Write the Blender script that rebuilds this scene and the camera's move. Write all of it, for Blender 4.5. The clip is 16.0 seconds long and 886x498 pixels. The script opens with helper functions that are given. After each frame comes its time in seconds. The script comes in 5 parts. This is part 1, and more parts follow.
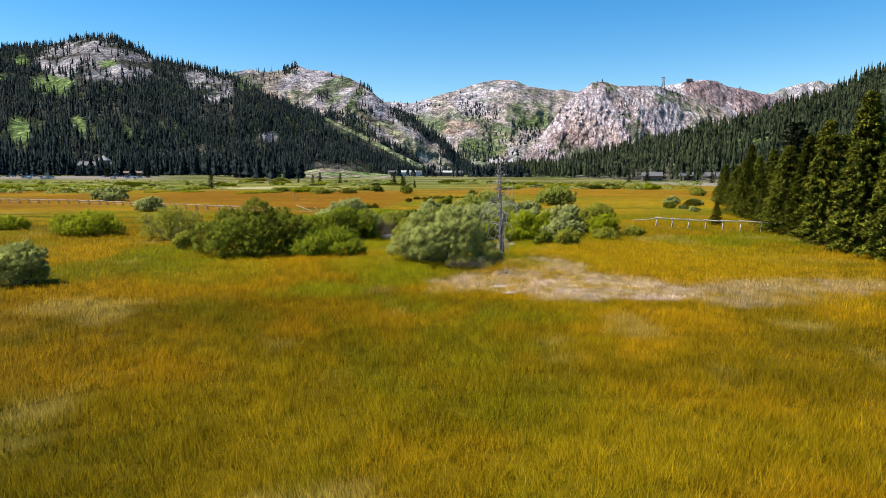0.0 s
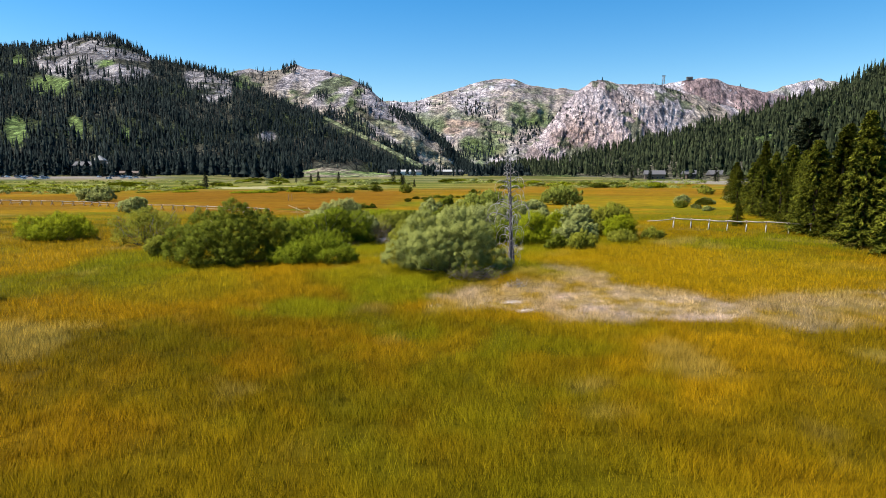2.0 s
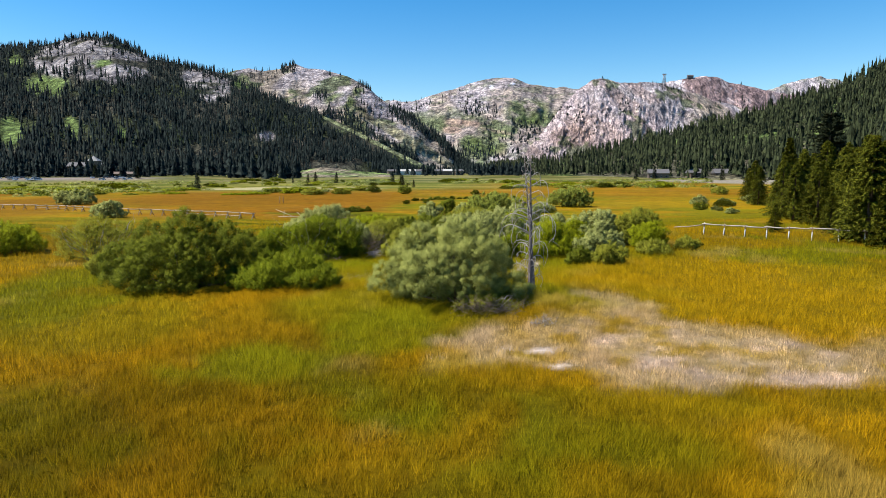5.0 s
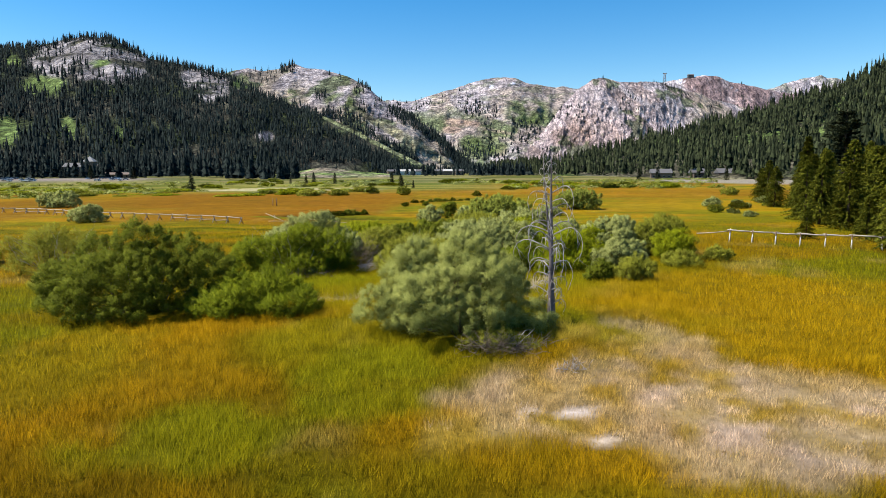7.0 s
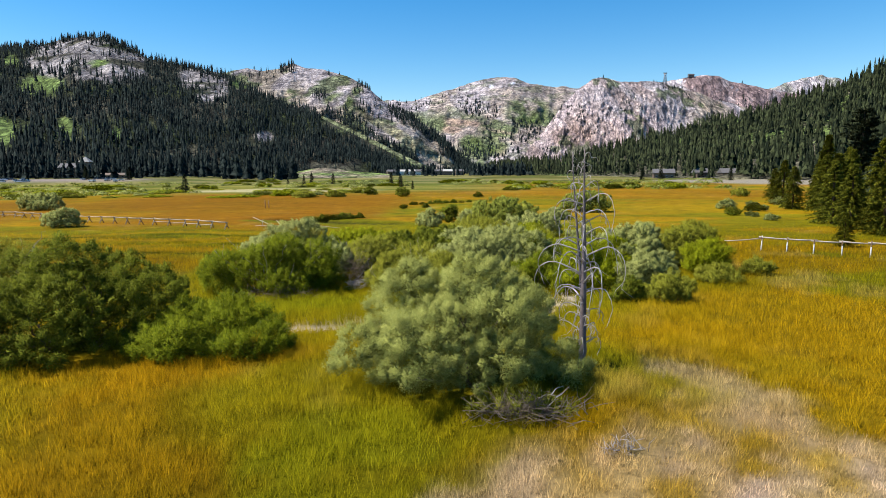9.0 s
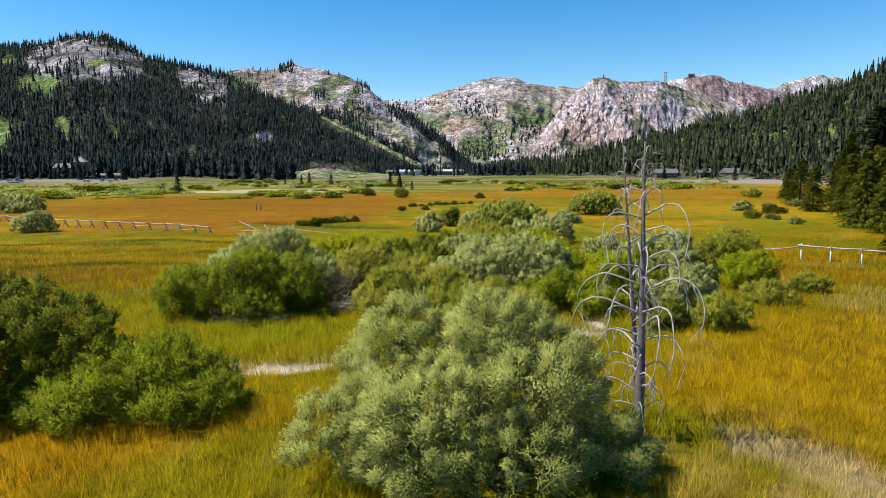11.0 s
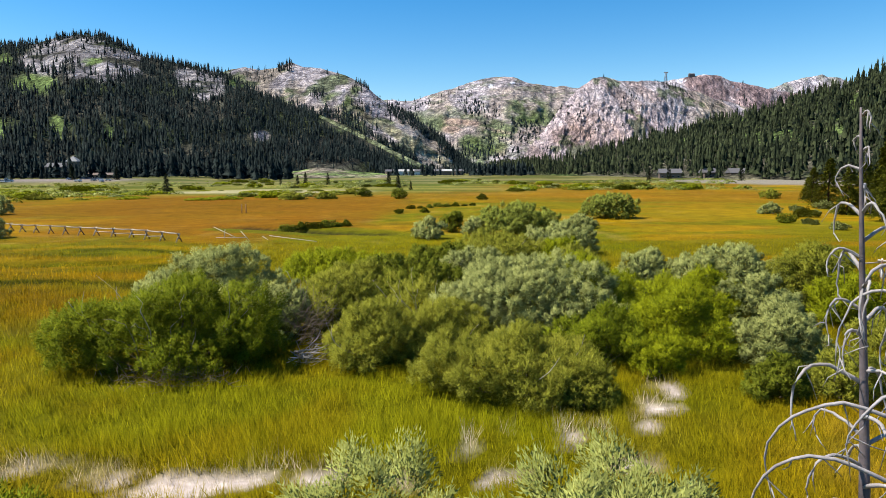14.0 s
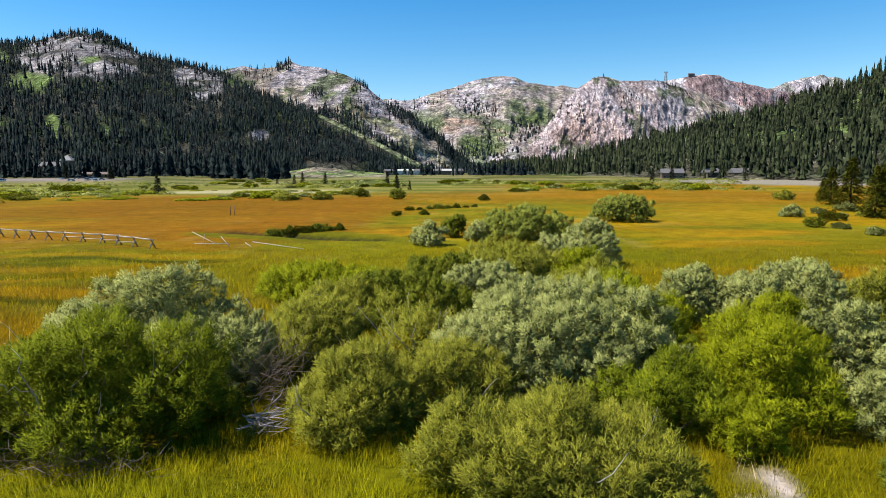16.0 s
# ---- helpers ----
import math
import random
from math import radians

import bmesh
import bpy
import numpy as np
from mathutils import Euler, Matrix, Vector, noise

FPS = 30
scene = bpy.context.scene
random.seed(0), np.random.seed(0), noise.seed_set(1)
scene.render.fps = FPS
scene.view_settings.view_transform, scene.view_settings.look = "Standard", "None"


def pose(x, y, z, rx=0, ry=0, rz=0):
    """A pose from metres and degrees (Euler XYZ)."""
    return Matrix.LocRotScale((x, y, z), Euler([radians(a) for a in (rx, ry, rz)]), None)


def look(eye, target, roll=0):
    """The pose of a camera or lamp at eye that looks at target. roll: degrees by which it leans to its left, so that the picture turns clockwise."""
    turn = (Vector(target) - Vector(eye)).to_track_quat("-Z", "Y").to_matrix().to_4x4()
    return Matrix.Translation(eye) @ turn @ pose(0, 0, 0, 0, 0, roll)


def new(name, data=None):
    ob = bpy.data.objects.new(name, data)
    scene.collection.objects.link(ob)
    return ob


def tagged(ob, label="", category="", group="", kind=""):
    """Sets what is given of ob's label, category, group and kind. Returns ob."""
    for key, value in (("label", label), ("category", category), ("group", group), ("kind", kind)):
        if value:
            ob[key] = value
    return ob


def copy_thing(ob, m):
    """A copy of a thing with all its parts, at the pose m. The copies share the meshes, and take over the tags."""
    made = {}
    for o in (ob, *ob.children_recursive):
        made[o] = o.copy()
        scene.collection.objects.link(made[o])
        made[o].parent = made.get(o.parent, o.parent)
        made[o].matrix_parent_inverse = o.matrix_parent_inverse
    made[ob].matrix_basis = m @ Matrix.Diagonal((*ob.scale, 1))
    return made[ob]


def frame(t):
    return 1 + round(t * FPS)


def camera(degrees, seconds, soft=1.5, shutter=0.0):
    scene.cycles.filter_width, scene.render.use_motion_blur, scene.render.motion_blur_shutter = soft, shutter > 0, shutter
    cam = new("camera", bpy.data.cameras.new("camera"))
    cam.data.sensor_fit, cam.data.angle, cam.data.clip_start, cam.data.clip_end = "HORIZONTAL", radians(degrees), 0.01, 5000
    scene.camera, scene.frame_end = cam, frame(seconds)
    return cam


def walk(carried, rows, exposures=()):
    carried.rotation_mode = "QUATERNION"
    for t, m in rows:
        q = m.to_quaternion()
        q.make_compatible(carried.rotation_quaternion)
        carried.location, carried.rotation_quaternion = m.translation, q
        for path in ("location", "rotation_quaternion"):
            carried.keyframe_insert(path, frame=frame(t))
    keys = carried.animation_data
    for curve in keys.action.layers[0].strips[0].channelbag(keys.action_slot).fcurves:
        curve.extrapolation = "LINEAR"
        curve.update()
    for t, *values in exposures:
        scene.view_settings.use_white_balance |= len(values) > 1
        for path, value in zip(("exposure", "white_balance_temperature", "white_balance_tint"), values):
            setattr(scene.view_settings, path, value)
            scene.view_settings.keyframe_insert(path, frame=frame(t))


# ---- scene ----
cam = camera(72.0, 16.0, soft=0.7)
PATH = [
    (0, -0.98, 1.345, 8.541, 82.782, -0.184, -0.027),
    (1.5, -1.098, 6.484, 8.348, 82.723, -0.044, -0.037),
    (3, -1.192, 11.518, 8.348, 82.683, 0.077, -0.04),
    (4.2, -1.256, 15.582, 8.428, 82.664, 0.158, -0.041),
    (6.3, -1.353, 22.87, 8.626, 82.65, 0.269, -0.039),
    (7.5, -1.407, 27.128, 8.729, 82.649, 0.315, -0.04),
    (9, -1.479, 32.499, 8.817, 82.652, 0.353, -0.044),
    (10.2, -1.545, 36.799, 8.845, 82.656, 0.369, -0.052),
    (11.5, -1.629, 41.433, 8.835, 82.657, 0.372, -0.067),
    (13, -1.749, 46.75, 8.788, 82.653, 0.356, -0.094),
    (14.5, -1.9, 52.1, 8.735, 82.639, 0.32, -0.134),
    (16, -2.088, 57.652, 8.73, 82.612, 0.263, -0.189),
]
walk(cam, [(t, pose(*p)) for t, *p in PATH], exposures=[(0.0, 0.5), (16.0, 0.5)])

# ---- light ----
SUN_TO = Vector((-0.66, -0.03, 1.0)).normalized()
world = bpy.data.worlds.new("sky")
scene.world = world
world.use_nodes = True
wn = world.node_tree.nodes
sky = wn.new("ShaderNodeTexSky")
sky.sky_type = "NISHITA"
sky.sun_disc = False
sky.sun_elevation = math.asin(SUN_TO.z)
sky.sun_rotation = math.atan2(SUN_TO.x, SUN_TO.y)
sky.altitude = 900
sky.air_density, sky.dust_density, sky.ozone_density = 1.2, 0.0, 3.0
wn["Background"].inputs[1].default_value = 0.112
clear = wn.new("ShaderNodeHueSaturation")
clear.inputs["Saturation"].default_value = 1.45
world.node_tree.links.new(sky.outputs[0], clear.inputs["Color"])
world.node_tree.links.new(clear.outputs[0], wn["Background"].inputs[0])
sun_data = bpy.data.lights.new("sun", "SUN")
sun_data.energy, sun_data.angle, sun_data.color = 5.0, radians(0.5), (1.0, 0.95, 0.86)
sun = new("sun", sun_data)
sun.matrix_world = look(SUN_TO * 100, (0, 0, 0))


# ---- materials ----
def material(name):
    m = bpy.data.materials.new(name)
    m.use_nodes = True
    return m, m.node_tree.nodes, m.node_tree.links, m.node_tree.nodes["Principled BSDF"]


def mix_node(n, l, kind, fac, a, b):
    """A colour mix; a, b and fac are sockets or values."""
    x = n.new("ShaderNodeMix")
    x.data_type, x.blend_type = "RGBA", kind
    for slot, v in ((0, fac), (6, a), (7, b)):
        if isinstance(v, bpy.types.NodeSocket):
            l.new(v, x.inputs[slot])
        else:
            x.inputs[slot].default_value = v if slot == 0 else (*v, 1)
    return x.outputs[2]


def noise_node(n, l, scale, detail=4, rough=0.6, coords="Object"):
    c = n.new("ShaderNodeTexCoord")
    x = n.new("ShaderNodeTexNoise")
    x.inputs["Scale"].default_value, x.inputs["Detail"].default_value, x.inputs["Roughness"].default_value = scale, detail, rough
    l.new(c.outputs[coords], x.inputs["Vector"])
    return x.outputs["Fac"]


def ramp_node(n, l, fac, stops):
    r = n.new("ShaderNodeValToRGB")
    while len(r.color_ramp.elements) < len(stops):
        r.color_ramp.elements.new(0.5)
    for e, (p, c) in zip(r.color_ramp.elements, stops):
        e.position, e.color = p, (*c, 1)
    l.new(fac, r.inputs[0])
    return r.outputs[0]


def bump_node(n, l, bsdf, height, strength, distance):
    b = n.new("ShaderNodeBump")
    b.inputs["Strength"].default_value, b.inputs["Distance"].default_value = strength, distance
    l.new(height, b.inputs["Height"])
    l.new(b.outputs[0], bsdf.inputs["Normal"])


def tinted(name, coarse, fine, depth, rough=0.9, spread=(0.72, 1.28)):
    """Ground and rock: the mesh's own tint, broken up by noise of two sizes, with relief."""
    m, n, l, p = material(name)
    a = n.new("ShaderNodeAttribute")
    a.attribute_name = "tint"
    lo, hi = spread
    f1 = ramp_node(n, l, noise_node(n, l, coarse, 5, 0.65), ((0.3, (lo,) * 3), (0.7, (hi,) * 3)))
    f2 = ramp_node(n, l, noise_node(n, l, fine, 3, 0.7), ((0.3, (lo * 1.05,) * 3), (0.7, (hi * 0.95,) * 3)))
    c = mix_node(n, l, "MULTIPLY", 1.0, mix_node(n, l, "MULTIPLY", 1.0, a.outputs["Color"], f1), f2)
    l.new(c, p.inputs["Base Color"])
    p.inputs["Roughness"].default_value = rough
    p.inputs["Specular IOR Level"].default_value = 0.03
    bump_node(n, l, p, noise_node(n, l, coarse * 2.2, 8, 0.7), 0.9, depth)
    return m


def leafy(name, dark, light, through_part=0.35, tint=False, rough=0.55, gloss=0.3):
    """Leaves, needles and blades: a colour of its own for each piece, part of the light coming through."""
    m, n, l, p = material(name)
    g = n.new("ShaderNodeNewGeometry")
    c = ramp_node(n, l, g.outputs["Random Per Island"], ((0.0, dark), (1.0, light)))
    if tint:
        a = n.new("ShaderNodeAttribute")
        a.attribute_name = "tint"
        c = mix_node(n, l, "MULTIPLY", 1.0, a.outputs["Color"], c)
    else:
        f = ramp_node(n, l, noise_node(n, l, 1.7, 3, 0.6), ((0.32, (0.55, 0.58, 0.5)), (0.68, (1.4, 1.36, 1.3))))
        c = mix_node(n, l, "MULTIPLY", 1.0, c, f)
    l.new(c, p.inputs["Base Color"])
    p.inputs["Roughness"].default_value = rough
    p.inputs["Specular IOR Level"].default_value = gloss * 0.1
    t = n.new("ShaderNodeBsdfTranslucent")
    l.new(c, t.inputs["Color"])
    s = n.new("ShaderNodeMixShader")
    s.inputs[0].default_value = through_part
    l.new(p.outputs[0], s.inputs[1])
    l.new(t.outputs[0], s.inputs[2])
    l.new(s.outputs[0], n["Material Output"].inputs["Surface"])
    return m


def woody(name, dark, light, scale=6.0, rough=0.85):
    m, n, l, p = material(name)
    c = ramp_node(n, l, noise_node(n, l, scale, 6, 0.7), ((0.25, dark), (0.75, light)))
    l.new(c, p.inputs["Base Color"])
    p.inputs["Roughness"].default_value = rough
    p.inputs["Specular IOR Level"].default_value = 0.2
    bump_node(n, l, p, noise_node(n, l, scale * 4, 6, 0.7), 0.6, 0.02)
    return m


def painted(name, colour, rough=0.5, metal=0.0):
    m, n, l, p = material(name)
    f = ramp_node(n, l, noise_node(n, l, 1.5, 4, 0.6), ((0.3, tuple(v * 0.85 for v in colour)), (0.7, colour)))
    l.new(f, p.inputs["Base Color"])
    p.inputs["Roughness"].default_value, p.inputs["Metallic"].default_value = rough, metal
    return m


def stretched(n, l, scales, turn=(0, 0, 0), warp=0.0, warp_scale=0.02):
    """Object coordinates, stretched and bent, for fissures and strata."""
    c = n.new("ShaderNodeTexCoord")
    out = c.outputs["Object"]
    if warp:
        w = n.new("ShaderNodeTexNoise")
        w.inputs["Scale"].default_value, w.inputs["Detail"].default_value = warp_scale, 5
        l.new(out, w.inputs["Vector"])
        a = n.new("ShaderNodeVectorMath")
        a.operation = "MULTIPLY_ADD"
        l.new(w.outputs["Color"], a.inputs[0])
        a.inputs[1].default_value = (warp, warp, warp)
        l.new(out, a.inputs[2])
        out = a.outputs[0]
    m = n.new("ShaderNodeMapping")
    m.inputs["Scale"].default_value = scales
    m.inputs["Rotation"].default_value = tuple(radians(v) for v in turn)
    l.new(out, m.inputs["Vector"])
    return m.outputs[0]


def rocky(name, fissure=(0.035, 0.012, 0.012), lean=24, relief=9.0):
    """Fractured rock and scrub seen from afar: the slope's own tint with blocks, dark fissures and fine grain."""
    m, n, l, p = material(name)
    a = n.new("ShaderNodeAttribute")
    a.attribute_name = "tint"
    c = a.outputs["Color"]
    for scale, detail, lo, hi in ((0.007, 6, 0.84, 1.14), (0.03, 10, 0.68, 1.2), (0.16, 8, 0.42, 1.5)):
        f = ramp_node(n, l, noise_node(n, l, scale, detail, 0.72), ((0.40, (lo, lo, lo * 1.04)), (0.60, (hi,) * 3)))
        c = mix_node(n, l, "MULTIPLY", 1.0, c, f)
    heights = []
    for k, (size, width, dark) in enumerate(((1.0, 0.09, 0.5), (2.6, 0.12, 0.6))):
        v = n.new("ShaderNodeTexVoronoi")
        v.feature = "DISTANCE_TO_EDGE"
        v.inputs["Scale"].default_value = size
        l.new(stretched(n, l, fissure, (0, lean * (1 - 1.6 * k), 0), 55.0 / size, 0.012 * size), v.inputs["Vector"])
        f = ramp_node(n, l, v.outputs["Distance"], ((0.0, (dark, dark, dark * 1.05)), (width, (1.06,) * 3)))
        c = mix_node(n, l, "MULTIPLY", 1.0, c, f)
        heights.append(v.outputs["Distance"])
    # blocks of lighter and darker stone
    v = n.new("ShaderNodeTexVoronoi")
    v.inputs["Scale"].default_value = 1.0
    l.new(stretched(n, l, tuple(q * 2.2 for q in fissure), (0, -lean, 0), 30.0, 0.03), v.inputs["Vector"])
    g = n.new("ShaderNodeSeparateColor")
    l.new(v.outputs["Color"], g.inputs[0])
    c = mix_node(n, l, "MULTIPLY", 1.0, c, ramp_node(n, l, g.outputs[0], ((0.1, (0.74, 0.75, 0.78)), (0.9, (1.22, 1.2, 1.17)))))
    l.new(c, p.inputs["Base Color"])
    p.inputs["Roughness"].default_value, p.inputs["Specular IOR Level"].default_value = 0.95, 0.03
    h = n.new("ShaderNodeMath")
    h.operation = "MULTIPLY_ADD"
    l.new(heights[0], h.inputs[0])
    h.inputs[1].default_value = 0.9
    l.new(noise_node(n, l, 0.03, 14, 0.72), h.inputs[2])
    bump_node(n, l, p, h.outputs[0], 1.0, relief)
    return m


M_GROUND = tinted("meadow_soil", 0.35, 3.0, 0.12)
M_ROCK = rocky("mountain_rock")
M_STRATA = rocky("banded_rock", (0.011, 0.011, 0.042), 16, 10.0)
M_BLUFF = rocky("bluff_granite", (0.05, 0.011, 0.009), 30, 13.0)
M_GRASS = leafy("grass_blades", (0.70, 0.74, 0.76), (1.36, 1.30, 1.25), 0.25, tint=True, rough=0.6, gloss=0.2)
# blue haze and lit-to-shaded contrast of the far trees are mixed into this colour
M_FAR_TREES = leafy("hazed_needles", (0.003, 0.006, 0.008), (0.030, 0.041, 0.039), 0.04, gloss=0.1)
M_NEAR_TREES = leafy("valley_needles", (0.005, 0.009, 0.007), (0.062, 0.074, 0.036), 0.08, gloss=0.15)
M_CONIFER = leafy("conifer_needles", (0.045, 0.055, 0.006), (0.24, 0.24, 0.024), 0.12, gloss=0.2)
M_SILVER = leafy("silver_willow_leaves", (0.20, 0.222, 0.05), (0.335, 0.355, 0.105), 0.1)
M_GREEN = leafy("green_willow_leaves", (0.07, 0.09, 0.005), (0.175, 0.19, 0.018), 0.1)
M_FRESH = leafy("fresh_willow_leaves", (0.085, 0.115, 0.004), (0.205, 0.23, 0.011), 0.1)
M_BRIGHT = leafy("bright_willow_leaves", (0.145, 0.172, 0.004), (0.27, 0.29, 0.009), 0.1)
M_OLIVE = leafy("olive_willow_leaves", (0.14, 0.148, 0.011), (0.28, 0.28, 0.036), 0.1)
M_SAGE = leafy("sage_leaves", (0.225, 0.245, 0.070), (0.345, 0.365, 0.125), 0.1)
M_SOFT = leafy("soft_green_leaves", (0.15, 0.178, 0.026), (0.275, 0.30, 0.055), 0.1)
M_BARK = woody("willow_bark", (0.06, 0.045, 0.03), (0.16, 0.12, 0.09))
M_TRUNK = woody("conifer_bark", (0.05, 0.03, 0.02), (0.14, 0.09, 0.06), 3.0)
M_DEAD = woody("bleached_wood", (0.18, 0.15, 0.135), (0.55, 0.49, 0.455), 5.0)
M_SNAG = woody("snag_trunk", (0.05, 0.038, 0.038), (0.26, 0.21, 0.205), 2.2)
M_BRUSH = woody("dry_brushwood", (0.09, 0.066, 0.045), (0.26, 0.20, 0.145), 5.0)
M_RAIL = woody("weathered_rail", (0.26, 0.20, 0.15), (0.6, 0.53, 0.45), 4.0)
M_POST = woody("brown_post", (0.13, 0.075, 0.045), (0.34, 0.22, 0.15), 4.0)
# pale colour for the fence leg that faces the sun
M_LIT_LEG = woody("sunlit_pale_leg", (0.45, 0.41, 0.36), (0.8, 0.76, 0.7), 4.0)
M_WALL = painted("house_wall", (0.16, 0.11, 0.08), 0.8)
M_WHITE = painted("white_wall", (0.75, 0.73, 0.70), 0.7)
M_ROOF = painted("grey_roof", (0.13, 0.12, 0.118), 0.8)
M_SHINGLE = painted("pale_shingle", (0.27, 0.255, 0.24), 0.8)
M_LIGHT_ROOF = painted("light_roof", (0.5, 0.47, 0.43), 0.6)
M_GLASS = painted("dark_glass", (0.02, 0.025, 0.03), 0.1)
M_STEEL = painted("steel", (0.25, 0.25, 0.26), 0.5, 0.5)
M_RUBBER = painted("rubber", (0.02, 0.02, 0.02), 0.8)


# ---- numbers and meshes ----
def lattice(ix, iy, seed):
    n = (ix.astype(np.int64) * 374761393 + iy.astype(np.int64) * 668265263 + seed * 1274126177) & 0xFFFFFFFF
    n = ((n ^ (n >> 13)) * 1103515245) & 0xFFFFFFFF
    n = ((n ^ (n >> 16)) * 60493) & 0xFFFFFFFF
    return ((n ^ (n >> 15)) & 0xFFFF) / 65535.0


def value_noise(x, y, seed):
    ix, iy = np.floor(x), np.floor(y)
    fx, fy = x - ix, y - iy
    fx, fy = fx * fx * (3 - 2 * fx), fy * fy * (3 - 2 * fy)
    a, b = lattice(ix, iy, seed), lattice(ix + 1, iy, seed)
    c, d = lattice(ix, iy + 1, seed), lattice(ix + 1, iy + 1, seed)
    return (a + (b - a) * fx) * (1 - fy) + (c + (d - c) * fx) * fy


def fbm(x, y, size, octaves=4, seed=1, ridged=False):
    x, y = np.asarray(x, float) / size, np.asarray(y, float) / size
    total, weight, gain = 0.0, 0.0, 1.0
    for k in range(octaves):
        v = value_noise(x + 17.3 * k, y - 9.1 * k, seed + k)
        total = total + gain * (1 - np.abs(2 * v - 1) if ridged else v)
        weight, gain, x, y = weight + gain, gain * 0.5, x * 2.03, y * 2.03
    return total / weight


def step(v, lo, hi):
    s = np.clip((v - lo) / (hi - lo), 0, 1)
    return s * s * (3 - 2 * s)


def blend(a, b, f):
    return a + (np.asarray(b) - a) * np.asarray(f)[..., None]


def mesh_from(name, verts, tris, tint=None, smooth=False, mat=None, normals=None):
    """A mesh of triangles from arrays; tint: a colour for each corner point; normals: of rounded tufts."""
    me = bpy.data.meshes.new(name)
    verts, tris = np.ascontiguousarray(verts, np.float32), np.ascontiguousarray(tris, np.int32)
    me.vertices.add(len(verts))
    me.vertices.foreach_set("co", verts.ravel())
    me.loops.add(tris.size)
    me.loops.foreach_set("vertex_index", tris.ravel())
    me.polygons.add(len(tris))
    me.polygons.foreach_set("loop_start", np.arange(0, tris.size, 3, dtype=np.int32))
    me.polygons.foreach_set("loop_total", np.full(len(tris), 3, np.int32))
    if tint is not None:
        layer = me.attributes.new("tint", "FLOAT_COLOR", "POINT")
        layer.data.foreach_set("color", np.c_[tint, np.ones(len(tint))].astype(np.float32).ravel())
    if normals is None:
        me.update(calc_edges=True)
        me.validate()
    if normals is not None:
        # wound so that the faces look out over the open meadow
        a, b, c = (verts[tris[:, j]] for j in range(3))
        turn_ = np.cross(b - a, c - a) @ np.array((0.0, -0.8, 0.6), np.float32) < 0
        order = tris.copy()
        order[turn_] = order[turn_][:, ::-1]
        me.loops.foreach_set("vertex_index", order.ravel())
        me.update(calc_edges=True)
        layer = me.attributes.new("custom_normal", "FLOAT_VECTOR", "POINT")
        layer.data.foreach_set("vector", np.ascontiguousarray(normals, np.float32).ravel())
    if smooth:
        me.polygons.foreach_set("use_smooth", np.ones(len(tris), bool))
    if mat:
        me.materials.append(mat)
    return me


def thing(name, label, category, group="", kind="", at=(0, 0, 0)):
    ob = new(name)
    ob.location = at
    ob.empty_display_size = 0.3
    return tagged(ob, label, category, group, kind)


def part(name, data, material_, parent, label=""):
    """One mesh object under a thing or a part."""
    if isinstance(data, bmesh.types.BMesh):
        me = bpy.data.meshes.new(name)
        data.to_mesh(me)
        data.free()
        data = me
    if material_ and not data.materials:
        data.materials.append(material_)
    ob = new(name, data)
    ob.parent = parent
    return tagged(ob, label)


def tube(bm, points, radii, sides=6, cap=True):
    """A round tapering stick along points."""
    pts = [Vector(p) for p in points]
    rings, ref = [], Vector((0.31, 0.17, 0.93))
    for k, p in enumerate(pts):
        d = (pts[min(k + 1, len(pts) - 1)] - pts[max(k - 1, 0)]).normalized()
        u = d.cross(ref if abs(d.dot(ref)) < 0.95 else Vector((1, 0, 0))).normalized()
        w = d.cross(u)
        r = float(radii[k])
        rings.append([bm.verts.new(p + r * (math.cos(a) * u + math.sin(a) * w)) for a in (2 * math.pi * s / sides for s in range(sides))])
    for a, b in zip(rings, rings[1:]):
        for s in range(sides):
            f = bm.faces.new((a[s], a[(s + 1) % sides], b[(s + 1) % sides], b[s]))
            f.smooth = True
    if cap:
        bm.faces.new(rings[0][::-1])
        bm.faces.new(rings[-1])
    return bm


def block(bm, lo, hi):
    """A box between two corners."""
    v = [bm.verts.new((x, y, z)) for z in (lo[2], hi[2]) for y in (lo[1], hi[1]) for x in (lo[0], hi[0])]
    for q in ((0, 2, 3, 1), (4, 5, 7, 6), (0, 1, 5, 4), (1, 3, 7, 5), (3, 2, 6, 7), (2, 0, 4, 6)):
        bm.faces.new([v[k] for k in q])
    return bm


# ---- the meadow's colours ----
def inside(x, y, cx, cy, rx, ry, turn=0.0, rough=0.5, size=5.0, seed=3):
    """1 well inside a ragged oval, 0 outside."""
    c, s = math.cos(radians(turn)), math.sin(radians(turn))
    u, v = ((x - cx) * c + (y - cy) * s) / rx, (-(x - cx) * s + (y - cy) * c) / ry
    r = np.sqrt(u * u + v * v) + rough * (fbm(x, y, size, 4, seed) - 0.5) * 2
    return 1 - step(r, 0.75, 1.1)


GOLD, RUST, OLIVE = np.array((0.385, 0.218, 0.004)), np.array((0.30, 0.122, 0.004)), np.array((0.228, 0.152, 0.003))
LUSH, STRAW, DRY = np.array((0.165, 0.185, 0.004)), np.array((0.40, 0.29, 0.065)), np.array((0.62, 0.45, 0.33))
SAND = np.array((0.56, 0.46, 0.39))


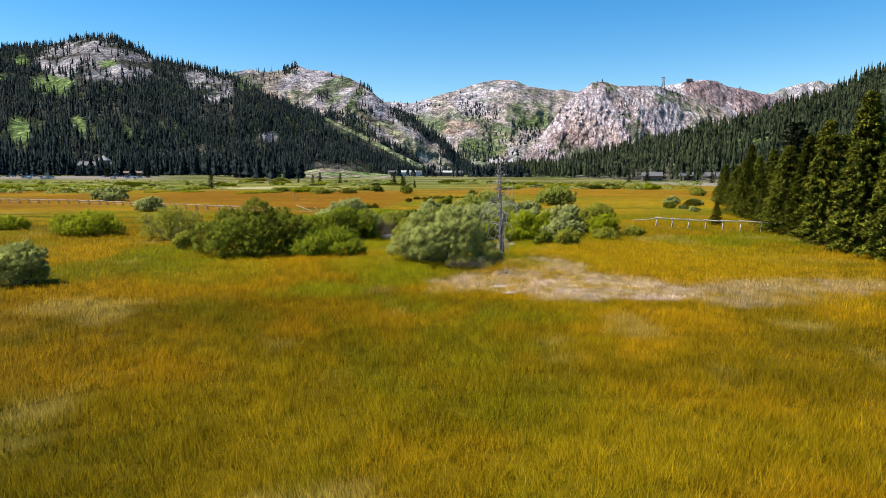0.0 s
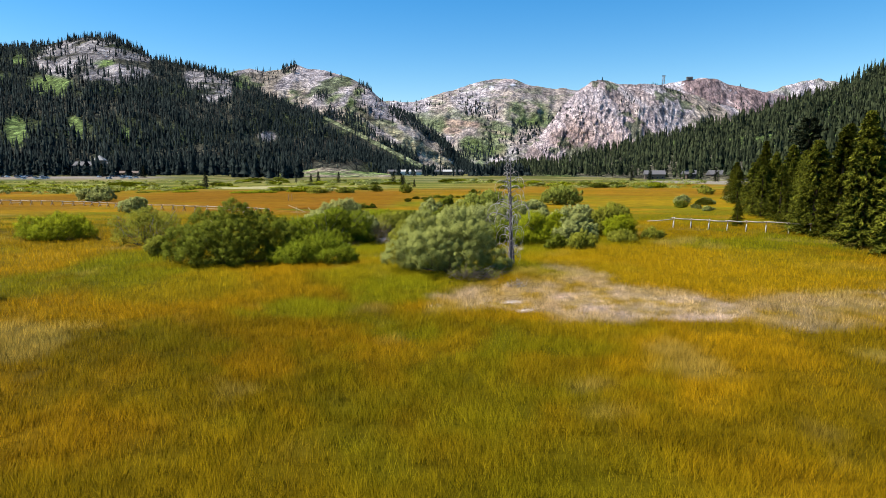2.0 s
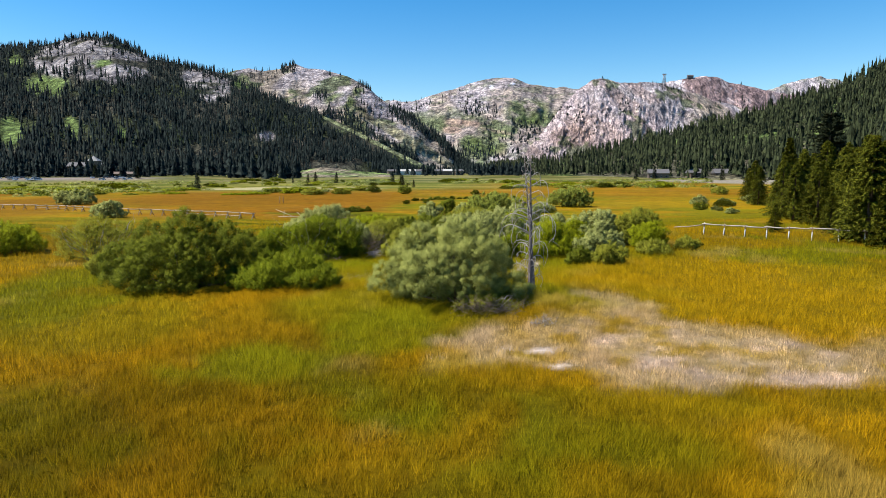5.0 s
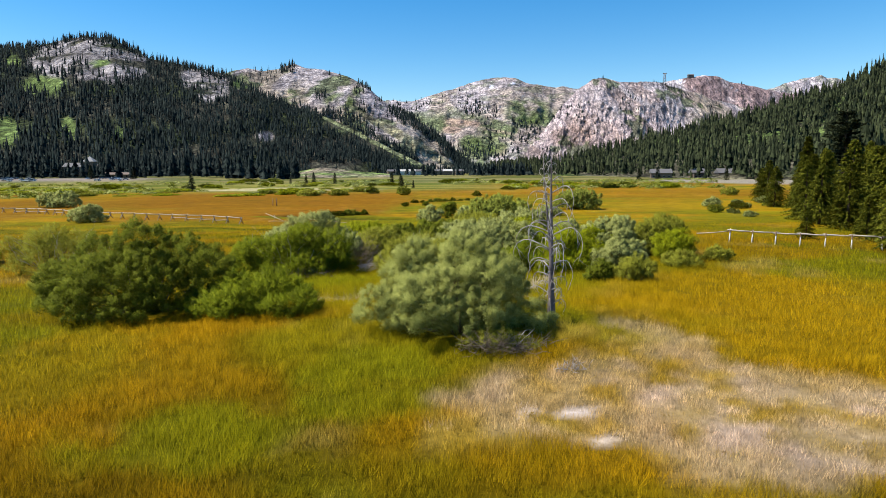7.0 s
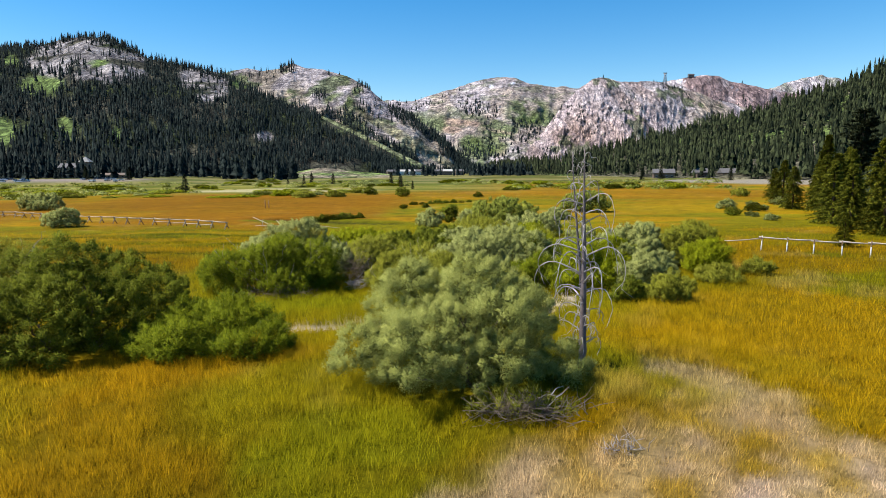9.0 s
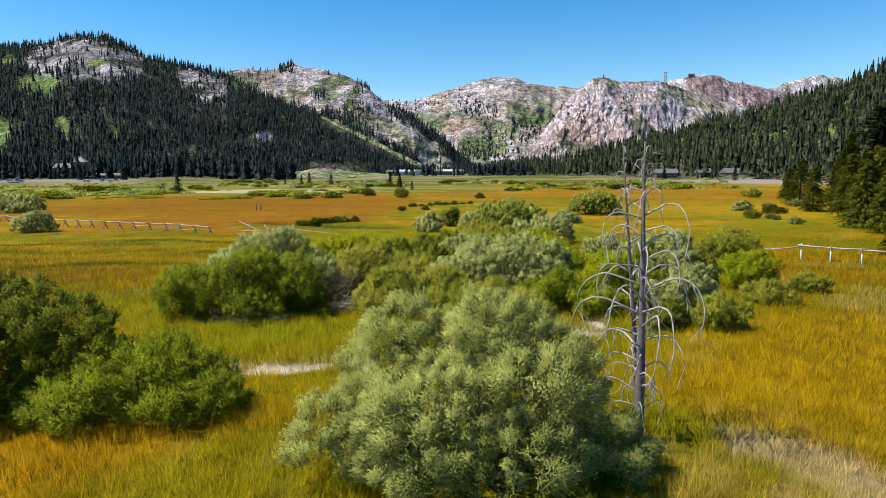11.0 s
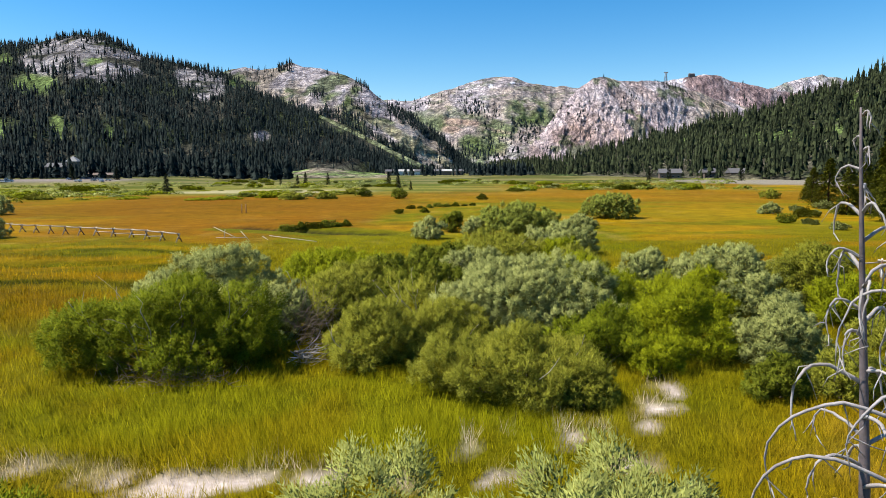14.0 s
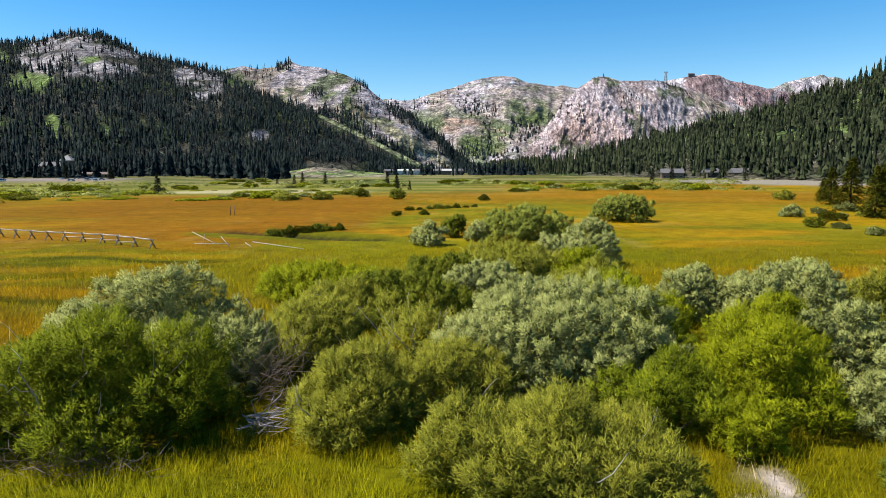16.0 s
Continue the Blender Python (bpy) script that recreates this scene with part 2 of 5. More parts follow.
def sand_cover(x, y):
    """Bare pale silt: a dry wash across the meadow, and hollows among the dead grass."""
    bend = 67.1 + 0.25 * np.sin(x * 0.8) + 0.6 * step(x, -3, 3) + 0.7 * (fbm(x, y, 2.0, 3, 51) - 0.5)
    wash = (1 - step(np.abs(y - bend) - 0.12 * (1 - step(x, -6, -4)), 0.22, 0.5)) * step(x, -15.5, -14) * (1 - step(x, 5.2, 6.2))
    wash = wash * step(fbm(x, y, 1.1, 3, 52) + 0.12 * (1 - step(x, -6, -4)), 0.46, 0.54)
    for cx, cy, rx, ry, turn in ((6.1, 71.7, 0.9, 0.8, 20), (7.0, 74.0, 0.4, 0.9, 20), (-1.1, 69.1, 0.35, 0.5, 0), (2.3, 69.6, 0.4, 0.5, 30), (0.4, 69.9, 0.3, 0.4, 0), (3.4, 69.9, 0.3, 0.5, 0), (5.2, 70.3, 0.5, 0.6, 0), (-1.6, 45.0, 0.45, 0.3, 0), (1.5, 46.4, 0.4, 0.35, 0), (3.4, 46.3, 0.6, 0.35, 0), (4.1, 43.8, 0.8, 0.45, -20)):
        wash = np.maximum(wash, inside(x, y, cx, cy, rx * 0.85, ry * 0.85, turn, 0.75, 0.7, 54))
    return wash


def dry_cover(x, y):
    d = inside(x, y, 11.3, 45.6, 6.6, 4.4, -18, 0.45, 2.5, 61)
    d = np.maximum(d, 0.62 * inside(x, y, 8.8, 46.6, 8.8, 5.1, -12, 0.5, 3.0, 65))
    d = np.maximum(d, 0.45 * inside(x, y, 0.8, 46.9, 3.0, 1.2, -12, 0.5, 1.6, 63))
    d = np.maximum(d, 0.5 * inside(x, y, 8.8, 53.0, 2.4, 5.4, -6, 0.8, 1.5, 64))
    d = np.maximum(d, 0.42 * inside(x, y, 18.0, 43.0, 7.0, 3.6, -10, 0.7, 2.5, 66))
    return np.maximum(d, 0.4 * inside(x, y, 25, 46.5, 9.0, 3.4, 0, 0.7, 3.0, 62))


def meadow_tint(x, y):
    x, y = np.asarray(x, float), np.asarray(y, float)
    a, b, c = fbm(x, y, 9, 4, 11), fbm(x, y * 0.6, 34, 3, 12), fbm(x, y, 2.2, 3, 13)
    t = blend(np.broadcast_to(OLIVE, (*x.shape, 3)), GOLD, step(a + 0.25 * (c - 0.5), 0.35, 0.65))
    t = blend(t, RUST, 0.6 * step(b + 0.3 * (a - 0.5), 0.52, 0.7))
    t = blend(t, OLIVE * 1.05, 0.65 * step(y, 62, 80) * (1 - step(y, 118, 138)))
    t = blend(t, LUSH, (0.35 + 0.35 * step(y, 44, 60)) * step(fbm(x, y, 10, 4, 14), 0.5, 0.68))
    for cx, cy, rx, ry, amount in ((-2, 33, 11, 8, 0.38), (-11, 40, 9, 6, 0.35), (4, 39, 7, 4, 0.4)):
        t = blend(t, LUSH * 0.85, amount * inside(x, y, cx, cy, rx, ry, 10, 0.7, 5, 67) * step(fbm(x, y, 3.0, 4, 68), 0.36, 0.58))
    t = blend(t, LUSH * 0.9, 0.5 * step(y, 90, 120) * step(fbm(x * 0.45, y * 1.5, 20, 4, 28), 0.5, 0.64))
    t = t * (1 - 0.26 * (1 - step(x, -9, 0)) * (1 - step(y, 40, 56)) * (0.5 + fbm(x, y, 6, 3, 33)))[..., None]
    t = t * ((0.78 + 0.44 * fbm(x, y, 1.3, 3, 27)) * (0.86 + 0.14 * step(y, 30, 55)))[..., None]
    t = blend(t, STRAW, 0.5 * step(fbm(x, y, 5, 4, 15), 0.62, 0.75))
    # the damp ground round the willows is greener
    for cx, cy, rx, ry in ((-4, 55, 8, 6), (-9, 68, 16, 9), (2, 84, 24, 18), (-3, 110, 30, 24), (-45, 112, 30, 14)):
        t = blend(t, LUSH * 0.8 + GOLD * 0.25, 0.7 * inside(x, y, cx, cy, rx, ry, 0, 0.35, 6, 16))
    for cx, cy, rx, ry in ((-4.0, 49.5, 4.5, 4.5), (-9, 45, 5, 3), (8, 57, 8, 4)):
        t = blend(t, LUSH * 0.95 + GOLD * 0.12, 0.7 * inside(x, y, cx, cy, rx, ry, 0, 0.55, 4, 29) * step(fbm(x, y, 2.6, 3, 30), 0.3, 0.55))
    t = blend(t, LUSH * 1.1 + GOLD * 0.08, 0.7 * inside(x, y, -6, 71.5, 14, 4.5, 0, 0.4, 5, 29) * step(fbm(x, y, 3, 3, 30), 0.28, 0.5))
    t = blend(t, GOLD * 0.8 + LUSH * 0.25, 0.75 * inside(x, y, 22, 62, 16, 14, 0, 0.3, 9, 17))
    # the far flats: rust on one side, gold on the other
    far = step(y - 0.25 * np.maximum(x + 40, 0), 122, 142)
    t = blend(t, OLIVE * 0.75, 0.6 * (1 - step(x, -32, -20)) * step(y, 80, 95) * (1 - step(y, 122, 132)) * step(fbm(x * 0.4, y, 6, 4, 37), 0.35, 0.55))
    t = blend(t, LUSH * 0.55, 0.7 * (1 - step(x, -36, -24)) * step(y, 92, 100) * (1 - step(y, 118, 126)) * step(fbm(x * 0.4, y, 4, 4, 38), 0.5, 0.6))
    t = blend(t, RUST * 0.86, 0.8 * far * (1 - step(x, -22, 6)) * (1 - step(y, 250, 300)) * step(fbm(x, y * 0.3, 40, 3, 18), 0.25, 0.5))
    t = blend(t, GOLD * 0.95, 0.6 * step(y, 95, 110) * step(x, 16, 32) * (1 - step(y, 190, 240)))
    t = blend(t, RUST * 1.1, 0.6 * step(y, 190, 230) * step(x, -40, 20) * (1 - step(y, 330, 420)) * step(fbm(x, y * 0.25, 50, 3, 19), 0.3, 0.55))
    t = blend(t, LUSH * 0.9, 0.6 * step(x, -12, 8) * step(y, 96, 112) * (1 - step(y, 215, 260)) * step(fbm(x * 0.35, y, 10, 4, 39), 0.5, 0.62))
    t = blend(t, LUSH * 0.8, 0.8 * inside(x, y, -22, 140, 18, 6, -14, 0.3, 5, 24))
    t = blend(t, blend(np.broadcast_to(np.array((0.30, 0.265, 0.06)), t.shape), np.array((0.12, 0.145, 0.02)), step(fbm(x * 0.3, y, 14, 4, 25), 0.46, 0.54)), 0.9 * step(y, 250, 330) * (1 - step(x, 0, 60)))
    t = blend(t, np.array((0.46, 0.40, 0.20)), 0.95 * inside(x, y, -78, 318, 45, 30, 0, 0.3, 30, 20))
    t = blend(t, blend(np.broadcast_to(np.array((0.27, 0.235, 0.09)), t.shape), np.array((0.10, 0.12, 0.03)), step(fbm(x * 0.3, y, 24, 4, 26), 0.46, 0.54)), 0.85 * step(y, 400, 520))
    t = t * (1 + 0.5 * step(y, 110, 150) * (fbm(x * 0.35, y, 7, 4, 34) - 0.5))[..., None]
    t = blend(t, np.array((0.36, 0.31, 0.235)), 0.95 * inside(x, y, 222, 450, 78, 100, 0, 0.25, 40, 21))
    t = blend(t, np.array((0.34, 0.275, 0.24)), 0.95 * inside(x, y, -318, 528, 92, 34, 0, 0.2, 40, 22))
    # near-black along the creek: the undercut bank's shadow painted into the tint
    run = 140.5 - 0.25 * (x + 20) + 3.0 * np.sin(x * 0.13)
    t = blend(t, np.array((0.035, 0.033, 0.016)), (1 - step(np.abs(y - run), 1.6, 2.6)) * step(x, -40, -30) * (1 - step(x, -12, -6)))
    # along each bank line a dark green strip, and a gold one beyond
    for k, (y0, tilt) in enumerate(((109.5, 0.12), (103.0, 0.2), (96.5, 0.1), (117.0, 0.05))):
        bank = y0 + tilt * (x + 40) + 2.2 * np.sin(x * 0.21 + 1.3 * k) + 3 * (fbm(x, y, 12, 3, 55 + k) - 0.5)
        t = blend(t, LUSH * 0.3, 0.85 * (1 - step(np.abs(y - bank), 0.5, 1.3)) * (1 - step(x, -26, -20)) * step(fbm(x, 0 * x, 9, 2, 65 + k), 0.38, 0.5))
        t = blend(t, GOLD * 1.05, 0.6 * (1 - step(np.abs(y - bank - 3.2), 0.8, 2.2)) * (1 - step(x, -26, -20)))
    d = dry_cover(x, y)
    t = blend(t, STRAW, 0.45 * d)
    t = blend(t, blend(np.broadcast_to(DRY, t.shape), STRAW, 0.4 * step(c, 0.45, 0.6)), 0.92 * d**1.2 * step(0.45 * fbm(x, y, 0.7, 3, 23) + 0.55 * fbm(x, y, 3.5, 3, 36), 0.28, 0.5))
    return blend(t, SAND, sand_cover(x, y))


def ground_height(x, y):
    z = 0.22 * (fbm(x, y, 18, 3, 31) - 0.5) + 0.10 * (fbm(x, y, 3, 3, 32) - 0.5)
    z = z + 0.45 * np.exp(-(((x + 6) / 22) ** 4) - (((y - 57) / 7) ** 4))
    bed = 67.1 + 0.25 * np.sin(np.asarray(x) * 0.8) + 0.6 * step(x, -3, 3)
    z = z - 0.38 * np.exp(-(((y - bed) / 1.3) ** 2)) * step(x, -15, -11) * (1 - step(x, 5, 8))
    run = 140.5 - 0.25 * (x + 20) + 3.0 * np.sin(x * 0.13)
    z = z - 1.1 * np.exp(-(((y - run) / 1.9) ** 4)) * step(x, -42, -27) * (1 - step(x, -12, -6))
    z = z + 3.4 * step(y, 470, 535) * (1 - step(x, -235, -170))
    bank = 110 + 0.12 * (x + 40) + 2.2 * np.sin(x * 0.21)
    z = z - 0.7 * np.exp(-(((y - bank) / 1.1) ** 4)) * step(x, -75, -60) * (1 - step(x, -34, -28))
    return z


def ground_shade(x, y):
    """Thatch and soil darkened by painted-in shade of the tall grass, less on the short far sward; silt is bare."""
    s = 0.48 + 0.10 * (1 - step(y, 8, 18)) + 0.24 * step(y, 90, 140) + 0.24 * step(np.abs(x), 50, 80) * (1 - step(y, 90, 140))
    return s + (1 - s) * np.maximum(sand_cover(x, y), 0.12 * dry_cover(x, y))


def graded(lo, hi, fine_lo, fine_hi, gap, grow):
    v = list(np.arange(fine_lo, fine_hi + 1e-6, gap))
    g = gap
    while v[-1] < hi:
        g *= grow
        v.append(v[-1] + g)
    g = gap
    while v[0] > lo:
        g *= grow
        v.insert(0, v[0] - g)
    return np.array(v)


def sheet(nu, nv):
    k = np.arange((nu - 1) * (nv - 1))
    a = (k // (nv - 1)) * nv + k % (nv - 1)
    return np.concatenate([np.c_[a, a + nv, a + nv + 1], np.c_[a, a + nv + 1, a + 1]])


gx, gy = np.meshgrid(graded(-4000, 4000, -34, 36, 0.7, 1.09), graded(-3000, 4600, 14, 152, 0.75, 1.08), indexing="ij")
gz = ground_height(gx, gy)
ground = new("ground", mesh_from("ground", np.c_[gx.ravel(), gy.ravel(), gz.ravel()], sheet(*gx.shape), (meadow_tint(gx, gy) * ground_shade(gx, gy)[..., None]).reshape(-1, 3), True, M_GROUND))
tagged(ground, "flat valley meadow of gold, rust and green grass with bare silt", "meadow", kind="structure")

# ---- mountains: ridge rows (bearing, distance, height) and foot rows (bearing, distance) ----
def mountain(name, label, ridge, foot, nb, nv, jag, rough, bulge, seed, tint, back=260, mat=None, rib=0.0):
    r, f = np.array(ridge, float), np.array(foot, float)
    b = np.linspace(r[0, 0], r[-1, 0], nb)
    ry, rz = np.interp(b, r[:, 0], r[:, 1]), np.interp(b, r[:, 0], r[:, 2])
    fy = np.interp(b, f[:, 0], f[:, 1])
    along = b * ry
    rz = np.maximum(rz + jag * (fbm(along, 0 * b, 60, 4, seed) - 0.5) * 2, 1.0)
    v = np.r_[np.linspace(0, 1, nv), 1.06, 1.2]
    B, V = np.meshgrid(b, v, indexing="ij")
    s = np.clip(V, 0, 1)
    RY, RZ, FY = ry[:, None], rz[:, None], fy[:, None]
    Y = FY + (RY - FY) * s + np.maximum(V - 1, 0) * back * 5
    Z = RZ * s**bulge - np.maximum(V - 1, 0) * RZ * 0.9
    env = np.sin(np.pi * np.clip(V, 0, 1)) ** 0.7
    gully = fbm(B * RY * 1.0, Z * 0.55 + Y * 0.1, 170, 6, seed + 5, True) - 0.55
    Y = Y - env * rough * gully * 2.2
    Z = Z + env * rough * 0.55 * (fbm(B * RY, Y, 120, 5, seed + 9) - 0.5)
    Y = Y - env * rough * 0.35 * (fbm(B * RY, Z * 0.8, 38, 4, seed + 15, True) - 0.55)
    if rib:
        lean = B * RY + 0.45 * Z
        Y = Y - env * rib * (fbm(lean, Z * 0.25, 75, 4, seed + 31, True) - 0.55) - env * rib * 0.45 * (fbm(lean * 1.3 - Z * 0.7, Z * 0.3, 30, 3, seed + 33, True) - 0.55)
    X = B * Y
    Z = np.where(V == 0, -4.0, Z)
    px, py = 784 + 1079 * B, 305 - 1079 * (Z - 8) / Y
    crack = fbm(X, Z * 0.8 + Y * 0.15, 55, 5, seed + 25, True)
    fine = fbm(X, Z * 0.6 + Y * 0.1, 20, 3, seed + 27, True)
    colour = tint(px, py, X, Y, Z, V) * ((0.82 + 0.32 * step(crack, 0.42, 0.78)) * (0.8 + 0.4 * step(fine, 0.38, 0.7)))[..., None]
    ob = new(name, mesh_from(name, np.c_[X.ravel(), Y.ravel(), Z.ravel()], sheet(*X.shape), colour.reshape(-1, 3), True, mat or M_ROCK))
    tagged(ob, label, "mountain", kind="structure")
    return dict(b=b, v=v, X=X, Y=Y, Z=Z, ob=ob)


def on_slope(mt, n, seed, low=0.0, high=1.0, power=1.0):
    """n places on a slope, as x, y, z, and their bearing and height as seen across the valley."""
    rng = np.random.default_rng(seed)
    nv = int(np.sum(mt["v"] <= 1.0))
    i = rng.uniform(0, len(mt["b"]) - 1.001, n)
    j = (low + (high - low) * rng.uniform(0, 1, n) ** power) * (nv - 1.001)
    i0, j0 = i.astype(int), j.astype(int)
    fi, fj = i - i0, j - j0
    out = []
    for k in "XYZ":
        g = mt[k]
        out.append((g[i0, j0] * (1 - fi) + g[i0 + 1, j0] * fi) * (1 - fj) + (g[i0, j0 + 1] * (1 - fi) + g[i0 + 1, j0 + 1] * fi) * fj)
    x, y, z = out
    return x, y, z, 784 + 1079 * x / y, 305 - 1079 * (z - 8) / y


ROCK, PINK, SCRUB, RUN, TAN = np.array((0.385, 0.338, 0.325)), np.array((0.48, 0.385, 0.358)), np.array((0.06, 0.075, 0.032)), np.array((0.11, 0.15, 0.045)), np.array((0.28, 0.23, 0.155))


def spot(px, py, cx, cy, rx, ry):
    return 1 - step(np.sqrt(((px - cx) / rx) ** 2 + ((py - cy) / ry) ** 2), 0.6, 1.15)


def outcrop(px, py):
    """Bare crags of the wooded mountain."""
    m = np.zeros_like(px)
    for cx, cy, rx, ry in ((140, 100, 34, 22), (185, 95, 26, 22), (265, 115, 24, 20), (222, 128, 40, 22), (395, 155, 26, 28), (360, 148, 20, 16), (480, 245, 14, 8), (145, 115, 30, 12), (470, 150, 26, 14), (255, 128, 30, 26), (205, 110, 40, 24), (110, 122, 26, 14), (215, 142, 44, 14), (130, 128, 30, 16), (390, 175, 24, 12)):
        m = np.maximum(m, spot(px, py, cx, cy, rx * 1.2, ry * 1.2))
    return m


def band(px, py, x0, y0, x1, y1, w0, w1, fade=0.45):
    """1 along a strip from one place to another, of a half-width that grows from w0 to w1."""
    f = np.clip((px - x0) / (x1 - x0), 0, 1)
    off = np.abs(py - (y0 + (y1 - y0) * f)) / (w0 + (w1 - w0) * f)
    return (1 - step(off, 1 - fade, 1.0)) * step(px, x0 - 8, x0 + 6) * (1 - step(px, x1 - 6, x1 + 8))


def ski_run(px, py, grow=0.0):
    """The grassy run slanting down the wooded mountain's shoulder."""
    return np.maximum(band(px, py, 578, 213, 668, 256, 3.0 + grow, 5.0 + grow), band(px, py, 662, 253, 765, 303, 5.5 + grow, 9.0 + grow))


def clearing(px, py):
    m = np.zeros_like(px)
    for cx, cy, rx, ry in ((48, 236, 22, 30), (112, 160, 44, 20), (150, 232, 16, 24), (448, 157, 24, 9), (235, 240, 9, 12), (20, 150, 18, 10), (205, 122, 20, 8), (60, 118, 14, 10)):
        m = np.maximum(m, spot(px, py, cx, cy, rx, ry))
    return np.maximum(m, ski_run(px, py))


def left_tint(px, py, X, Y, Z, V):
    # forest floor and scrub, darkened in the tint for the trees' shade
    t = np.broadcast_to(np.array((0.065, 0.062, 0.043)), (*px.shape, 3))
    t = blend(t, SCRUB * 0.7, step(fbm(X, Z * 2, 120, 4, 71), 0.4, 0.6))
    t = blend(t, RUN * 1.2, clearing(px, py))
    t = blend(t, np.array((0.20, 0.215, 0.105)), ski_run(px, py))
    return blend(t, ROCK * np.array((0.70, 0.72, 0.70)), outcrop(px, py) * step(fbm(X, Z * 2, 50, 4, 72), 0.3, 0.5))


def pale_slope(px, py):
    """The wide bare run below the rocky shoulder, and the pale cut beside it."""
    m = np.maximum(band(px, py, 640, 206, 720, 250, 5, 15), band(px, py, 714, 247, 806, 301, 15, 10))
    return np.maximum(m, np.maximum(band(px, py, 800, 243, 822, 252, 4, 7), band(px, py, 816, 250, 842, 274, 6, 5)))


def mid_tint(px, py, X, Y, Z, V):
    t = blend(np.broadcast_to(ROCK * 0.84, (*px.shape, 3)), TAN * 0.95, 0.75 * step(fbm(X, Z, 150, 4, 74), 0.44, 0.6))
    t = blend(t, SCRUB * 1.6, 0.85 * step(fbm(X, Z * 1.5, 90, 5, 73), 0.5, 0.6))
    t = blend(t, RUN * 1.1, 0.8 * np.maximum(spot(px, py, 607, 185, 30, 14), spot(px, py, 640, 172, 12, 10)) * step(fbm(X, Z, 60, 4, 84), 0.35, 0.5))
    t = blend(t, np.array((0.155, 0.115, 0.095)), 0.8 * spot(px, py, 519, 120, 20, 16))
    t = blend(t, np.array((0.235, 0.215, 0.125)), 0.97 * pale_slope(px, py) * (0.75 + 0.25 * step(fbm(X, Z, 25, 3, 85), 0.4, 0.55)))
    return blend(t, SCRUB * 1.3, 0.8 * step(py, 268, 285) * step(px, 800, 830))


def far_tint(px, py, X, Y, Z, V):
    t = blend(np.broadcast_to(ROCK * 1.0, (*px.shape, 3)), TAN * np.array((1.15, 1.12, 1.25)), 0.7 * step(fbm(X, Z, 220, 4, 86), 0.45, 0.6))
    t = blend(t, np.array((0.25, 0.175, 0.145)), 0.75 * (1 - step(py, 146, 158)) * step(fbm(X, Z, 90, 4, 87), 0.3, 0.5))
    t = blend(t, SCRUB * 2.2, 0.9 * step(py, 196, 222) * step(fbm(X, Z * 1.5, 150, 5, 75), 0.36, 0.5))
    t = blend(t, SCRUB * 1.8, 0.5 * step(fbm(X, Z * 2.6, 60, 5, 88), 0.58, 0.63))
    t = blend(t, np.array((0.36, 0.255, 0.185)), 0.9 * np.maximum(band(px, py, 790, 221, 848, 226, 8, 5), spot(px, py, 800, 235, 18, 8)))
    t = blend(t, TAN * 1.2, 0.85 * np.maximum(spot(px, py, 885, 270, 12, 14), band(px, py, 846, 232, 905, 243, 3, 3)))
    t = blend(t, RUN * 0.9, 0.8 * np.maximum(spot(px, py, 860, 262, 44, 20), spot(px, py, 930, 205, 44, 26)) * step(fbm(X, Z, 100, 4, 76), 0.36, 0.5))
    return blend(t, np.array((0.75, 0.76, 0.8)), spot(px, py, 868, 163, 4, 3) + spot(px, py, 905, 158, 5, 2))


def bluff_tint(px, py, X, Y, Z, V):
    t = blend(np.broadcast_to(ROCK * 1.02, (*px.shape, 3)), PINK, step(fbm(X, Z, 160, 4, 77), 0.35, 0.6))
    t = blend(t, np.array((0.27, 0.19, 0.155)), 0.6 * step(fbm(X + 0.6 * Z, Z * 0.5, 80, 4, 89), 0.52, 0.64))
    t = blend(t, np.array((0.30, 0.205, 0.165)), 0.7 * spot(px, py, 1005, 248, 44, 22))
    t = blend(t, PINK * 1.15, 0.8 * band(px, py, 934, 258, 968, 234, 5, 7))
    t = blend(t, TAN * 1.1, 0.7 * step(px, 1180, 1240) * step(fbm(X, Z, 100, 4, 90), 0.4, 0.55))
    return blend(t, SCRUB * 1.5, 0.8 * step(fbm(X, Z * 1.3, 60, 4, 78) + 0.12 * spot(px, py, 1190, 165, 70, 22) + 0.1 * spot(px, py, 960, 190, 40, 20), 0.60, 0.68))


def back_tint(px, py, X, Y, Z, V):
    t = blend(np.broadcast_to(np.array((0.27, 0.19, 0.175)), (*px.shape, 3)), ROCK * 1.05, step(fbm(X, Z, 150, 4, 79), 0.5, 0.65))
    return blend(t, np.array((0.7, 0.71, 0.75)), step(fbm(X, Z * 2, 35, 3, 80), 0.74, 0.78) * (1 - step(py, 165, 175)))


def peak_tint(px, py, X, Y, Z, V):
    return blend(np.broadcast_to(np.array((0.40, 0.35, 0.34)), (*px.shape, 3)), SCRUB * 2, 0.6 * step(fbm(X, Z, 90, 4, 81), 0.58, 0.7))


def right_tint(px, py, X, Y, Z, V):
    t = blend(np.broadcast_to(np.array((0.12, 0.11, 0.07)), (*px.shape, 3)), RUN * 0.9, step(fbm(X, Z * 2, 60, 4, 82), 0.5, 0.65))
    return t


